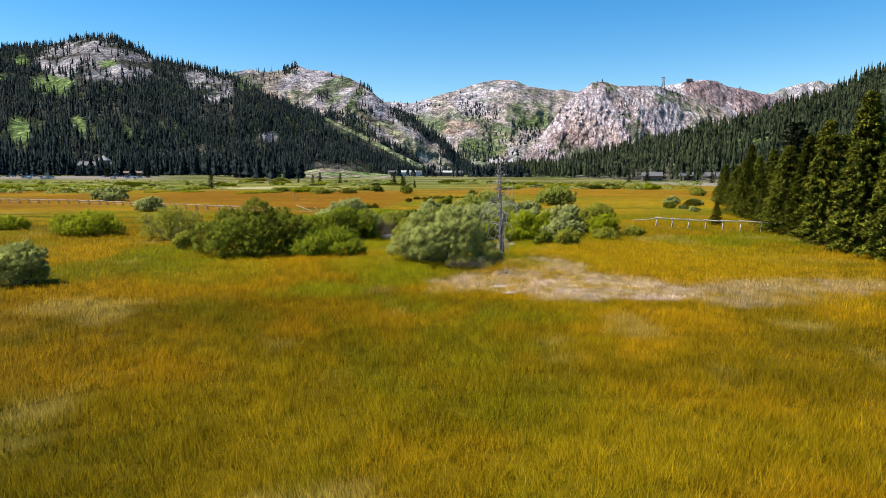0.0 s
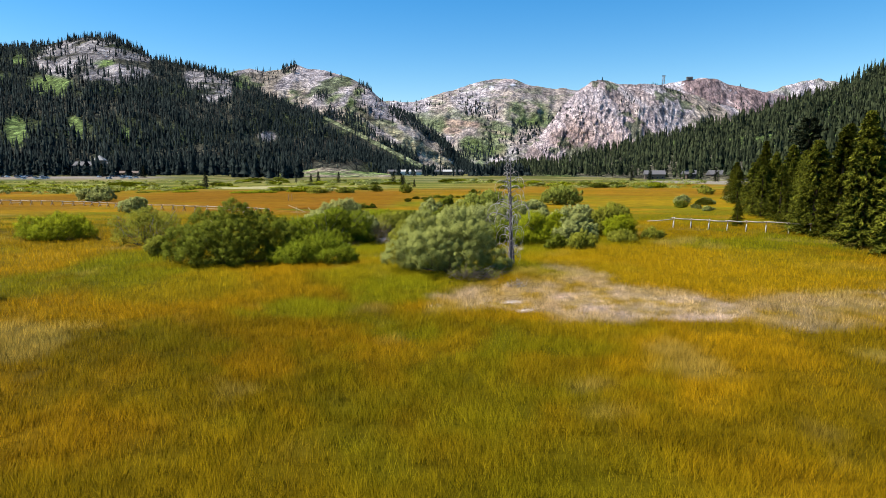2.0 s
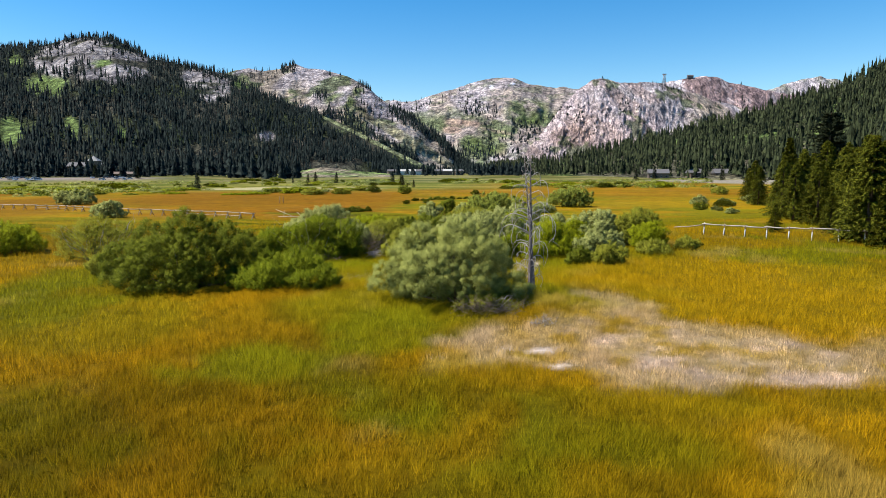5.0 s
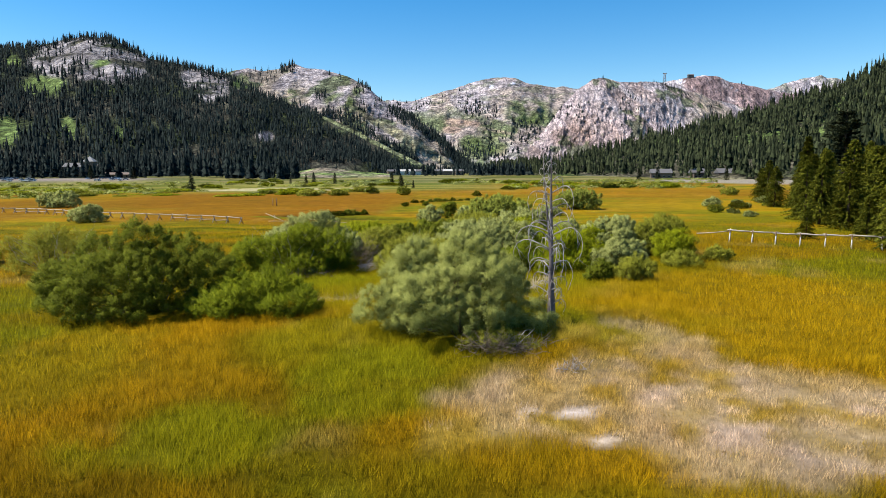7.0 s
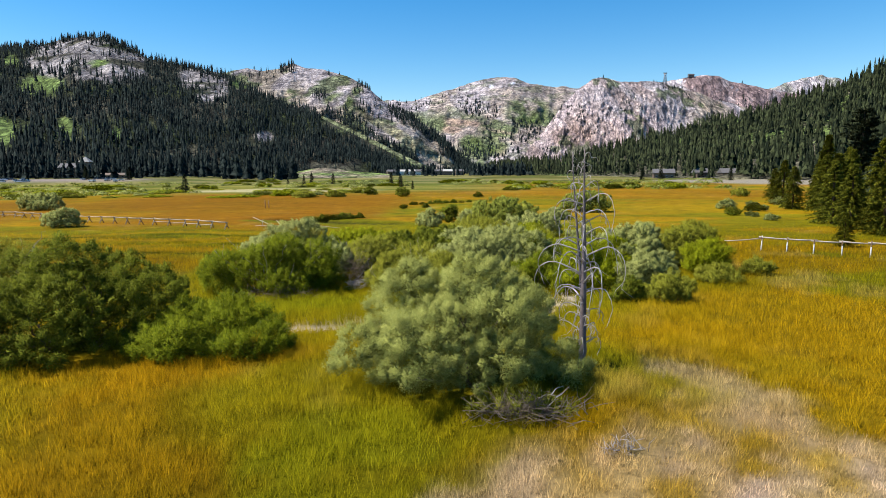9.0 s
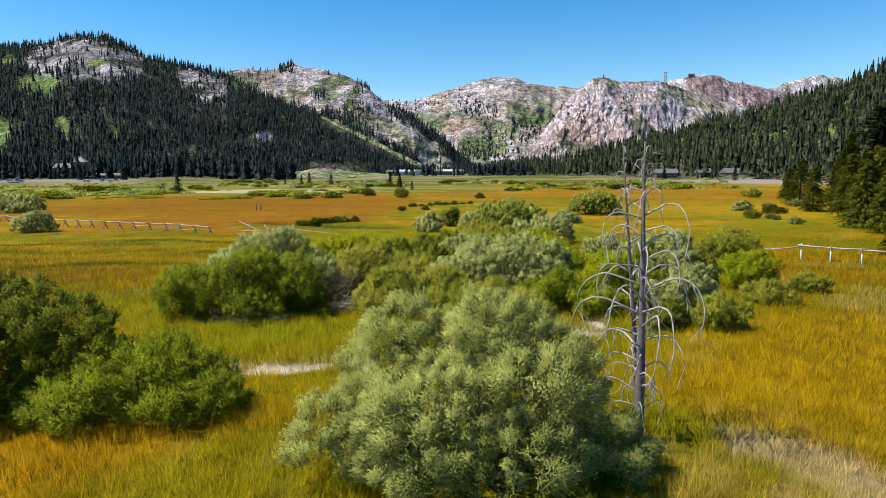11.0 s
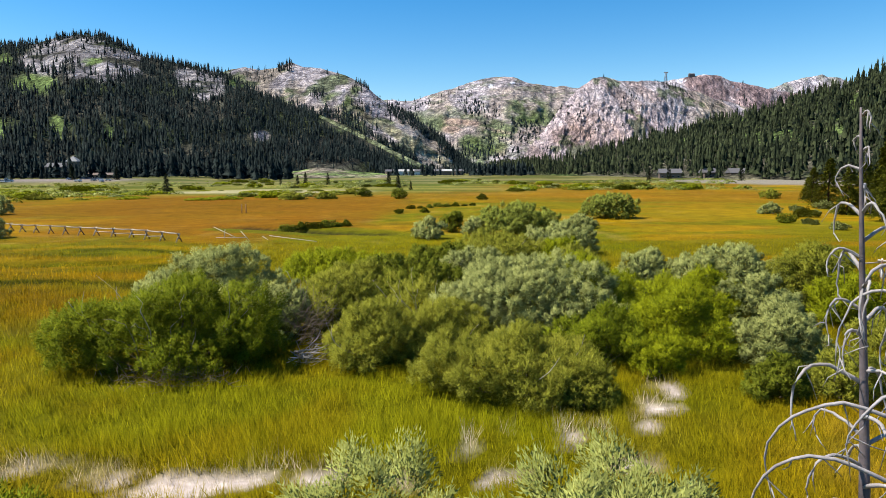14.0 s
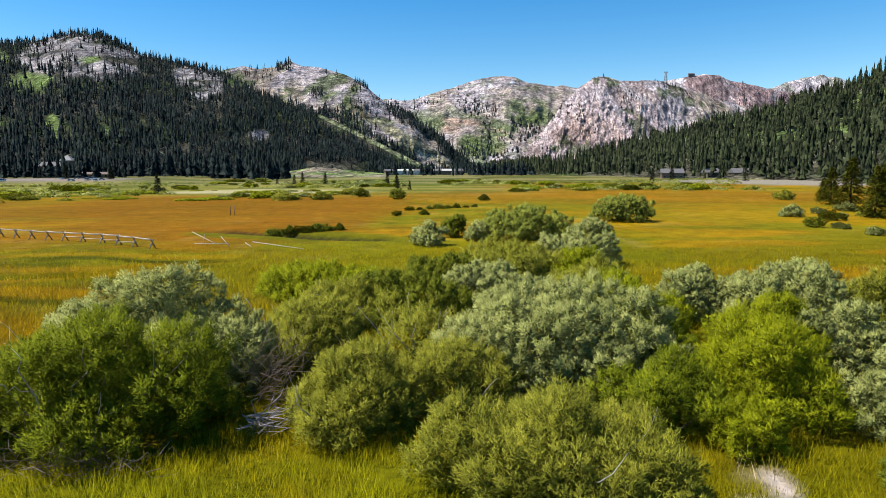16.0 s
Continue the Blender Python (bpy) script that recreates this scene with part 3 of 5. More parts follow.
left = mountain("mountain_left", "steep mountain with dark conifer woods and grey crags", [(-1.069, 1300, 193), (-0.841, 1550, 279), (-0.704, 1650, 323), (-0.65, 1700, 338), (-0.605, 1720, 354), (-0.559, 1740, 376), (-0.52, 1740, 367), (-0.485, 1750, 345), (-0.458, 1750, 315), (-0.4, 1740, 292), (-0.347, 1720, 271), (-0.321, 1700, 251), (-0.285, 1670, 209), (-0.24, 1640, 171), (-0.187, 1590, 147), (-0.132, 1530, 101), (-0.078, 1450, 57), (-0.041, 1410, 29), (-0.012, 1380, 7)],
    [(-1.069, 560), (-0.8, 620), (-0.64, 650), (-0.49, 700), (-0.34, 900), (-0.19, 1120), (-0.041, 1330), (-0.012, 1375)], 340, 90, 5, 55, 1.15, 100, left_tint)
mid = mountain("mountain_middle", "rocky grey mountain shoulder with pale ski runs", [(-0.365, 2300, 344), (-0.324, 2300, 371), (-0.306, 2290, 379), (-0.283, 2290, 367), (-0.257, 2280, 374), (-0.234, 2270, 392), (-0.216, 2260, 373), (-0.185, 2200, 354), (-0.149, 2110, 321), (-0.122, 2080, 288), (-0.1, 2050, 246), (-0.077, 2020, 207), (-0.05, 2000, 177), (-0.022, 1960, 140), (0.005, 1920, 94), (0.032, 1880, 42), (0.06, 1850, 6)],
    [(-0.365, 1500), (-0.1, 1500), (0.06, 1840)], 260, 90, 6, 65, 1.1, 200, mid_tint, mat=M_STRATA, rib=26)
far = mountain("mountain_far", "distant bare grey peak above a green bowl", [(-0.131, 4000, 418), (-0.086, 4000, 451), (-0.058, 4000, 441), (-0.036, 4000, 452), (0.005, 4000, 509), (0.041, 4000, 555), (0.068, 4000, 584), (0.095, 4000, 594), (0.113, 4000, 588), (0.14, 4000, 553), (0.181, 4050, 532), (0.204, 4050, 535), (0.24, 4050, 518), (0.303, 4050, 501)],
    [(-0.131, 2300), (0.303, 2300)], 260, 100, 10, 110, 1.5, 300, far_tint, mat=M_STRATA, rib=28)
bluff = mountain("mountain_bluff", "pale pinkish granite bluff with fractured faces", [(0.129, 2600, 55), (0.138, 2600, 95), (0.16, 2620, 162), (0.182, 2650, 243), (0.195, 2660, 291), (0.213, 2680, 343), (0.235, 2700, 386), (0.25, 2700, 396), (0.276, 2720, 385), (0.303, 2750, 387), (0.334, 2780, 393), (0.366, 2800, 374), (0.422, 2820, 327), (0.477, 2840, 287), (0.56, 2850, 218), (0.653, 2850, 155)],
    [(0.129, 2500), (0.25, 2250), (0.653, 2000)], 420, 130, 9, 70, 0.85, 400, bluff_tint, mat=M_BLUFF, rib=42)
back = mountain("mountain_back", "distant reddish rounded summit with snow patches", [(0.285, 3400, 437), (0.312, 3400, 461), (0.344, 3400, 470), (0.375, 3400, 489), (0.411, 3400, 510), (0.438, 3400, 501), (0.456, 3400, 472), (0.493, 3400, 448), (0.53, 3400, 424), (0.576, 3400, 395), (0.65, 3400, 335)],
    [(0.285, 2900), (0.65, 2900)], 160, 50, 6, 50, 1.1, 500, back_tint)
peak = mountain("mountain_white_peak", "pale bare granite peak far up the valley", [(0.485, 4300, 515), (0.52, 4300, 553), (0.547, 4300, 584), (0.574, 4300, 615), (0.6, 4300, 634), (0.628, 4300, 612), (0.683, 4300, 556), (0.785, 4300, 462)],
    [(0.485, 3600), (0.785, 3600)], 120, 40, 12, 60, 1.0, 600, peak_tint)
knoll = mountain("hill_knoll", "low grassy tan and green knoll at the valley's end", [(-0.27, 985, 3), (-0.225, 995, 9), (-0.195, 1000, 14), (-0.165, 1000, 12), (-0.13, 1000, 7), (-0.085, 990, 3)],
    [(-0.27, 820), (-0.085, 820)], 60, 20, 1.0, 5, 1.2, 800, lambda px, py, X, Y, Z, V: blend(np.broadcast_to(TAN * 0.85, (*px.shape, 3)), RUN * 1.4, step(fbm(X, Y, 60, 3, 83), 0.4, 0.6)))
right = mountain("mountain_right", "low ridge covered in dark conifer woods", [(0.069, 1350, 4), (0.133, 1300, 17), (0.198, 1280, 24), (0.252, 1260, 40), (0.306, 1230, 61), (0.378, 1200, 76), (0.432, 1170, 93), (0.486, 1130, 100), (0.53, 1100, 116), (0.575, 1070, 128), (0.627, 1020, 137), (0.662, 980, 149), (0.703, 940, 162), (0.774, 860, 174), (0.903, 760, 188), (1.162, 650, 196)],
    [(0.069, 1280), (0.2, 900), (0.33, 660), (0.45, 560), (0.6, 420), (0.75, 300), (1.162, 220)], 260, 70, 4, 25, 1.1, 700, right_tint)


# ---- woods ----
def woods(name, label, x, y, z, h, mat, seed, tiers=5, points=5, slim=0.2):
    """Many small conifers as one mesh: stacked ragged skirts round a pole."""
    rng = np.random.default_rng(seed)
    n, m = len(x), points * 2
    verts, tris, face, base = [], [], [], 0
    lean = rng.normal(0, 0.02, (n, 2)) * h[:, None]
    width = slim * h * rng.uniform(0.65, 1.45, n)
    for k in range(tiers):
        lo, hi = 0.10 + 0.90 * k / tiers * 0.92, 0.10 + 0.90 * min((k + 1.7) / tiers, 1.0)
        r = width * (1 - 0.86 * k / tiers) * rng.uniform(0.8, 1.2, n)
        ang = rng.uniform(0, 6.28, n)[:, None] + np.arange(m) * (2 * np.pi / m) + rng.normal(0, 0.15, (n, m))
        rad = r[:, None] * np.where(np.arange(m) % 2, 0.5, 1.0) * rng.uniform(0.5, 1.3, (n, m))
        zz = z[:, None] + h[:, None] * (lo + rng.uniform(-0.04, 0.03, (n, m)))
        ring = np.stack([x[:, None] + lean[:, :1] * lo + rad * np.cos(ang), y[:, None] + lean[:, 1:] * lo + rad * np.sin(ang), zz], -1)
        apex = np.stack([x + lean[:, 0] * hi, y + lean[:, 1] * hi, z + h * hi], -1)[:, None]
        verts.append(np.concatenate([ring, apex], 1).reshape(-1, 3))
        out = np.stack([np.cos(ang), np.sin(ang), np.full_like(ang, 0.55)], -1) + rng.normal(0, 0.36, (n, m, 3))
        face.append(np.concatenate([out, np.tile((0.0, -0.3, 1.0), (n, 1, 1))], 1).reshape(-1, 3))
        start = base + np.arange(n)[:, None] * (m + 1)
        s = np.arange(m)
        tris.append(np.stack([start + s, start + (s + 1) % m, start + m + 0 * s], -1).reshape(-1, 3))
        base += n * (m + 1)
    face = np.concatenate(face)
    face /= np.linalg.norm(face, axis=1, keepdims=True)
    ob = new(name, mesh_from(name, np.concatenate(verts), np.concatenate(tris), None, False, mat, face))
    return tagged(ob, label, "forest", kind="stuff")


def pick(mt, n, seed, keep, **kw):
    x, y, z, px, py = on_slope(mt, n, seed, **kw)
    rng = np.random.default_rng(seed + 1)
    k = rng.uniform(0, 1, n) < keep(px, py, x, y, z)
    return x[k], y[k], z[k]


def left_woods(px, py, x, y, z):
    d = (0.45 + 0.55 * step(fbm(x, z * 2, 70, 3, 91), 0.32, 0.52)) * (0.55 + 0.45 * step(fbm(x, z * 2.5, 26, 3, 98), 0.36, 0.5))
    crest = np.exp(-(((py - np.interp(px, (-200, 0, 160, 245, 275, 430, 740), (112, 94, 70, 92, 112, 150, 308))) / 7) ** 2))
    return d * (1 - 0.95 * step(px, 540, 560) * (1 - step(px, 650, 665)) * step(py, 288, 294)) * (1 - 0.9 * outcrop(px, py) * (1 - 0.8 * crest)) * (1 - 0.95 * clearing(px, py)) * (1 - 0.98 * ski_run(px, py - 8, 9.0))


lx, ly, lz = pick(left, 21000, 901, left_woods, power=0.85)
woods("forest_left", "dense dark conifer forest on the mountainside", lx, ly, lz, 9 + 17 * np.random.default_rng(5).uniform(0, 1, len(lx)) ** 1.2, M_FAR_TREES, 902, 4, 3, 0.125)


cx1, cy1, cz1 = pick(left, 1700, 951, lambda px, py, x, y, z: (0.35 + 0.5 * step(fbm(x, 0 * x, 40, 3, 99), 0.35, 0.55)) * (1 - step(px, 560, 575)), low=0.94, high=1.0)
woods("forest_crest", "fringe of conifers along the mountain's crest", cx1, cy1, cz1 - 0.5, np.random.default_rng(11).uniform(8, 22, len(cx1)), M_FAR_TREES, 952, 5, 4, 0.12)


def mid_woods(px, py, x, y, z):
    dark = band(px, py, 695, 196, 800, 258, 20, 22)
    dark = np.maximum(dark, band(px, py, 584, 204, 645, 232, 10, 16))
    dark = np.maximum(dark, 0.9 * band(px, py, 630, 236, 738, 285, 9, 9))
    dark = np.maximum(dark, 0.8 * spot(px, py, 575, 178, 14, 9) + 0.9 * spot(px, py, 519, 132, 18, 10) + 0.8 * spot(px, py, 655, 158, 18, 12))
    sparse = 0.16 * step(fbm(x, z, 90, 3, 92), 0.45, 0.56) + 0.55 * step(py, 262, 280) * step(px, 770, 800) * step(fbm(x, z, 60, 3, 94), 0.42, 0.52)
    return np.clip(0.85 * dark + sparse, 0, 1) * (1 - 0.94 * pale_slope(px, py))


mx, my, mz = pick(mid, 9500, 903, mid_woods)
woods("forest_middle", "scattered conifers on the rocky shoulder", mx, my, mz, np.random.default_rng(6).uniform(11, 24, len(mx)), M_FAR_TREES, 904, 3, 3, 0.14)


def far_woods(px, py, x, y, z):
    return np.clip(0.25 * step(fbm(x, z, 140, 3, 93), 0.52, 0.62) + 0.8 * spot(px, py, 840, 202, 26, 14) + 0.75 * spot(px, py, 925, 240, 34, 22) + 0.5 * spot(px, py, 845, 275, 50, 16), 0, 1) * step(py, 165, 185)


fx, fy2, fz = pick(far, 7000, 905, far_woods)
woods("forest_far", "tiny scattered conifers in the far bowl", fx, fy2, fz, np.random.default_rng(7).uniform(14, 24, len(fx)), M_FAR_TREES, 906, 2, 4)
bx, by2, bz = pick(bluff, 6000, 907, lambda px, py, x, y, z: np.clip(0.4 * step(fbm(x, z, 80, 3, 95), 0.56, 0.64) + 0.7 * spot(px, py, 1195, 158, 42, 16) + 0.5 * spot(px, py, 1060, 146, 40, 8), 0, 1))
woods("forest_bluff", "sparse conifers on granite ledges", bx, by2, bz, np.random.default_rng(8).uniform(7, 15, len(bx)), M_FAR_TREES, 908, 2, 4)
kx, ky, kz = pick(back, 1500, 909, lambda px, py, x, y, z: 0.8 * step(px, 1270, 1320) * step(fbm(x, z, 120, 3, 96), 0.45, 0.55))
woods("forest_back", "sparse conifers below the far summit", kx, ky, kz, np.random.default_rng(9).uniform(12, 20, len(kx)), M_FAR_TREES, 910, 2, 4)
rx, ry2, rz2 = pick(right, 7000, 911, lambda px, py, x, y, z: 0.35 + 0.65 * step(fbm(x, z * 2, 45, 3, 97), 0.35, 0.5), power=0.8)
woods("forest_right", "dense green conifer forest on the low ridge", rx, ry2, rz2, 7 + 20 * np.random.default_rng(10).uniform(0, 1, len(rx)) ** 1.3, M_NEAR_TREES, 912, 6, 5, 0.15)


# ---- shrubs ----
def fibre(rng, n):
    v = rng.normal(0, 1, (n, 3))
    return v / np.linalg.norm(v, axis=1, keepdims=True)


def unit(v):
    return v / np.maximum(np.linalg.norm(v, axis=1, keepdims=True), 1e-9)


def leaf_cloud(seed, w, d, h, leaves, length, width, tuft=0.5, upright=0.4, gap=1.6, stretch=0.3):
    """Leaves of one shrub: tufts over the outer skin of several rounded lobes, and some within."""
    rng = np.random.default_rng(seed)
    w, d, h = w - 0.8 * tuft, d - 0.8 * tuft, h - 0.75 * tuft
    n = int(np.clip(w * d * 0.5, 14, 46))
    r = (0.085 + 0.075 * rng.uniform(0, 1, n)) * math.sqrt(w * d) * min(1.0, 0.5 + h / 5) + 0.12
    turn_, up = rng.uniform(0, 6.28, n), rng.uniform(0, 1, n) ** 1.15
    out = np.sqrt(1 - up**2) ** 0.75
    way = np.c_[out * np.cos(turn_), out * np.sin(turn_), up**0.75]
    reach = np.c_[w / 2 - 0.6 * r, d / 2 - 0.6 * r, h - 0.75 * r] * rng.uniform(0.76, 1.07, (n, 1))
    centre = way * reach
    centre[0] = (0.05 * w, 0, h - 0.8 * r[0])
    centre[:, 2] = np.maximum(centre[:, 2], 0.4 * r)
    radii = np.c_[r, r, r * 0.95]
    centre = np.r_[centre, [(0, 0, h * 0.22)]]
    radii = np.r_[radii, [(w * 0.36, d * 0.36, h * 0.52)]]
    r = np.r_[r, math.sqrt(0.3 * np.sum(r**2))]
    n += 1
    m = int(np.clip(leaves / 8, 900, 9000))
    k = rng.choice(n, m, p=r**2 / np.sum(r**2))
    nrm = fibre(rng, m)
    nrm[:, 2] = np.where(nrm[:, 2] < -0.35, -nrm[:, 2], nrm[:, 2])
    c = centre[k] + nrm * radii[k] * rng.uniform(0.8, 1.12, (m, 1))
    hidden = np.zeros(m, bool)
    for j in range(n):
        hidden |= (k != j) & (np.sum(((c - centre[j]) / radii[j]) ** 2, 1) < 0.62)
    keep = ~hidden & (c[:, 2] > 0.13 * h)
    c, nrm = c[keep], nrm[keep]
    # tufts keep their distance, so that gaps of shade stay between them
    size = tuft * (0.5 + 1.1 * rng.uniform(0, 1, len(c)) ** 1.4)
    free = np.ones(len(c), bool)
    taken = []
    for i in range(len(c)):
        if free[i]:
            taken.append(i)
            free &= np.sum((c - c[i]) ** 2, 1) > (gap * 0.5 * (size + size[i])) ** 2
    c, nrm, size = c[taken], nrm[taken], size[taken]
    share = size**2 / np.sum(size**2)
    own = np.repeat(np.arange(len(c)), np.maximum(6, (leaves * share).astype(int)))
    axis = unit(nrm * 0.8 + np.array((0, 0, upright)) + rng.normal(0, 0.22, nrm.shape))
    C, A, S = c[own], axis[own], size[own][:, None]
    t = len(C)
    g = unit(fibre(rng, t) + 0.62 * A)
    along = np.sum(g * A, 1, keepdims=True)
    off = (g + stretch * along * A) * S * rng.uniform(0.12, 1.0, (t, 1)) ** 0.5 * rng.uniform(0.75, 1.18, (t, 1))
    p = C + off
    p[:, 2] = np.maximum(p[:, 2], 0.04)
    e = unit(g * 0.7 + A * 0.5 + rng.normal(0, 0.4, (t, 3)))
    # larger leaves inside the lobes keep the bush from being seen through
    q = int(leaves * 0.08)
    j = rng.choice(n, q, p=r**2 / np.sum(r**2))
    gi = fibre(rng, q)
    pin = centre[j] + gi * radii[j] * rng.uniform(0.1, 0.6, (q, 1))
    pin[:, 2] = np.clip(pin[:, 2], 0.08, 0.86 * h)
    p, e, g, A = np.r_[p, pin], np.r_[e, fibre(rng, q)], np.r_[g, gi], np.r_[A, gi]
    big = np.r_[np.ones((t, 1)), np.full((q, 1), 2.2)]
    t += q
    side = unit(np.cross(e, fibre(rng, t)))
    L, W = big * length * rng.uniform(0.6, 1.3, (t, 1)), big * width * rng.uniform(0.7, 1.3, (t, 1))
    verts = np.stack([p - side * W / 2, p + side * W / 2, p + e * L], 1).reshape(-1, 3)
    face = unit(g * 0.8 + A * 0.35 + np.array((0, 0, 0.1)) + rng.normal(0, 0.3, (t, 3)))
    return verts, np.arange(3 * t).reshape(-1, 3), centre, radii, np.repeat(face, 3, 0)


def stick(rng, start, end, r0, bend=0.2, steps=6):
    """A crooked tapering stick."""
    bm = bmesh.new()
    s, e = Vector(start), Vector(end)
    off = Vector(rng.normal(0, bend, 3)) * (e - s).length
    pts = [s.lerp(e, k / steps) + off * math.sin(math.pi * k / steps) + Vector(rng.normal(0, 0.02, 3)) * (e - s).length * (0 < k < steps) for k in range(steps + 1)]
    return tube(bm, pts, [r0 * (1 - 0.85 * k / steps) for k in range(steps + 1)], 5)


def bush(name, label, x, y, w, d, h, leaves, mat, seed, length=0.15, width=0.045, stems=8, dead=0, group="", turn=0.0, tuft=0.0, shape=(0.4, 1.6, 0.3), category="shrub"):
    ob = thing(name, label, category, group, at=(x, y, float(ground_height(np.array(x), np.array(y))) - 0.02))
    verts, tris, centre, radii, normals = leaf_cloud(seed, w, d, h, leaves, length, width, tuft or 0.12 + 0.022 * math.sqrt(w * d), *shape)
    part("foliage", mesh_from("foliage", verts, tris, None, False, mat, normals), None, ob)
    rng = np.random.default_rng(seed + 7)
    for k in range(stems):
        j = k % len(centre)
        tip = centre[j] * np.array((0.9, 0.9, 1.0))
        part("stem", stick(rng, (centre[j][0] * 0.25, centre[j][1] * 0.25, -0.1), tip, 0.035 + 0.012 * h, 0.08), M_BARK, ob)
    for k in range(dead):
        a = rng.uniform(0, 6.28)
        root = np.array((math.cos(a) * w * 0.3 * rng.uniform(0.2, 1), math.sin(a) * d * 0.3, h * 0.25))
        tip = root + np.array((math.cos(a) * w * 0.24, math.sin(a) * d * 0.22, h * rng.uniform(0.35, 0.85)))
        part("dead_branch", stick(rng, root, tip, 0.028, 0.12), M_DEAD, ob, "bare grey dead branch")
    ob.rotation_euler.z = radians(turn)
    return ob


FOOT = []


def willow(label, x, y, w, d, h, mat, seed, **kw):
    FOOT.append((x, y, w * 0.42, d * 0.42))
    feathery = mat in (M_OLIVE, M_BRIGHT, M_FRESH)
    size = 0.10 * max(1.0, (y - 44) / 32) if y > 60 else 0.10
    kw["length"], kw["width"] = size * (1.25 if feathery else 1.0), size * (0.30 if feathery else 0.38)
    if mat == M_SILVER and w > 8:
        kw["length"], kw["width"] = 0.088, 0.025
    skin = math.pi * (w + d) / 2 * h * 0.55 + 0.6 * w * d
    thick = 0.8 if "sparse" in label else 2.2
    leaves = int(min(skin * thick / (0.5 * kw["length"] * kw["width"]), 200000))
    return bush("willow_bush", label, x, y, w, d, h, leaves, mat, seed, shape=(1.0, 1.3, 1.0) if feathery else (0.5, 1.6, 0.45), **kw)


willow("large rounded silver-green willow bush beside the dead tree", -0.7, 56.0, 9.2, 7.7, 4.95, M_SILVER, 1001, stems=16, tuft=0.38)
willow("broad dark green willow bush in golden grass", -19.5, 61.5, 10.8, 9.0, 5.2, M_GREEN, 1002, stems=12, dead=2)
willow("low olive-green willow thicket beside a taller willow", -12.3, 60.4, 8.8, 5.2, 2.3, M_FRESH, 1003, stems=10)
willow("tall green willow bush with bare grey branches", -14.0, 77.0, 10.4, 5.6, 3.9, M_FRESH, 1004, stems=12, dead=14)
willow("silver-leaved willow crown behind a green willow", -13.4, 81.4, 9.5, 6.0, 4.8, M_SAGE, 1005, stems=8)
willow("wide olive willow thicket at the edge of the silt wash", 0.8, 73.6, 7.2, 5.6, 2.6, M_OLIVE, 1006, stems=12, dead=2)
willow("silvery willow thicket among green bushes", 2.6, 82.0, 9.8, 7.5, 4.2, M_SAGE, 1007, stems=10)
willow("yellow-green willow bush in the thicket", 9.4, 78.8, 6.2, 5.5, 3.4, M_BRIGHT, 1008, stems=8)
willow("small bright green willow bush by the grass", 7.5, 75.6, 2.5, 2.3, 1.7, M_BRIGHT, 1009, stems=6)
willow("fresh green willow bush in the thicket", 5.3, 77.4, 4.6, 3.6, 2.4, M_FRESH, 1010, stems=6)
willow("grey-green willow bush beside gold grass", 13.3, 77.0, 4.5, 4.0, 2.7, M_SAGE, 1011, stems=6)
willow("low grey-green willow bush in tall grass", 13.6, 72.4, 3.6, 3.0, 2.0, M_OLIVE, 1012, stems=6)
willow("low green willow bush in tall grass", 10.9, 73.0, 2.7, 2.4, 1.7, M_GREEN, 1013, stems=5)
willow("silvery willow bush on the meadow side of the thicket", 17.2, 89.5, 8.6, 6.5, 3.7, M_SAGE, 1014, stems=8)
willow("pale willow bush with a rounded crown", 12.4, 92.2, 5.6, 5.0, 3.2, M_SAGE, 1015, stems=6)
willow("grey-green willow bush near the rail fence", 20.6, 87.2, 5.8, 5.0, 4.2, M_OLIVE, 1016, stems=8)
willow("bright green willow bush near the rail fence", 20.8, 83.4, 4.2, 4.0, 2.9, M_BRIGHT, 1017, stems=6)
willow("low olive willow bush in gold grass", 19.8, 79.2, 3.6, 3.0, 1.4, M_OLIVE, 1018, stems=5)
willow("low olive willow bush near the rail fence", 24.6, 82.6, 3.0, 2.4, 1.3, M_OLIVE, 1019, stems=5)
willow("dull olive willow bush with dead stems", -8.0, 84.2, 5.6, 5.0, 3.0, M_OLIVE, 1020, stems=6, dead=8)
willow("dull olive willow bush beside bleached deadwood", -4.9, 77.6, 5.2, 4.4, 2.7, M_OLIVE, 1021, stems=6, dead=6)
willow("sparse brownish willow bush with bare twigs", -3.0, 84.8, 5.6, 5.0, 2.7, M_OLIVE, 1022, stems=6, dead=12)
willow("green willow thicket behind the olive bushes", -4.0, 92.4, 8.2, 6.0, 2.9, M_GREEN, 1023, stems=6, dead=3)
willow("low green willow strip at the meadow's edge", -10.0, 98.4, 9.6, 6.0, 2.3, M_BRIGHT, 1024, stems=6)
willow("olive willow bush behind the silvery thicket", 3.2, 105.5, 8.8, 7.0, 2.8, M_OLIVE, 1025, stems=6, dead=4)
willow("green willow thicket filling a gap", 6.8, 88.4, 7.5, 7.0, 3.1, M_BRIGHT, 1026, stems=6)
willow("sage-green willow bush beyond the thicket", 10.4, 113.0, 8.0, 6.5, 3.1, M_SAGE, 1027, stems=6)
willow("tall round green willow on the flats", 8.5, 133.5, 11.5, 9.0, 4.2, M_SOFT, 1028, stems=6)
willow("low willow bush beside a tall willow", 18.6, 141.5, 5.4, 4.5, 2.0, M_SAGE, 1029, stems=4)
willow("light green willow clump on the gold flats", 28.2, 160.0, 11.0, 8.0, 4.3, M_SOFT, 1030, stems=6)
willow("small silver-green bush by the creek", -3.7, 128.0, 4.5, 3.6, 2.8, M_SAGE, 1031, stems=5)
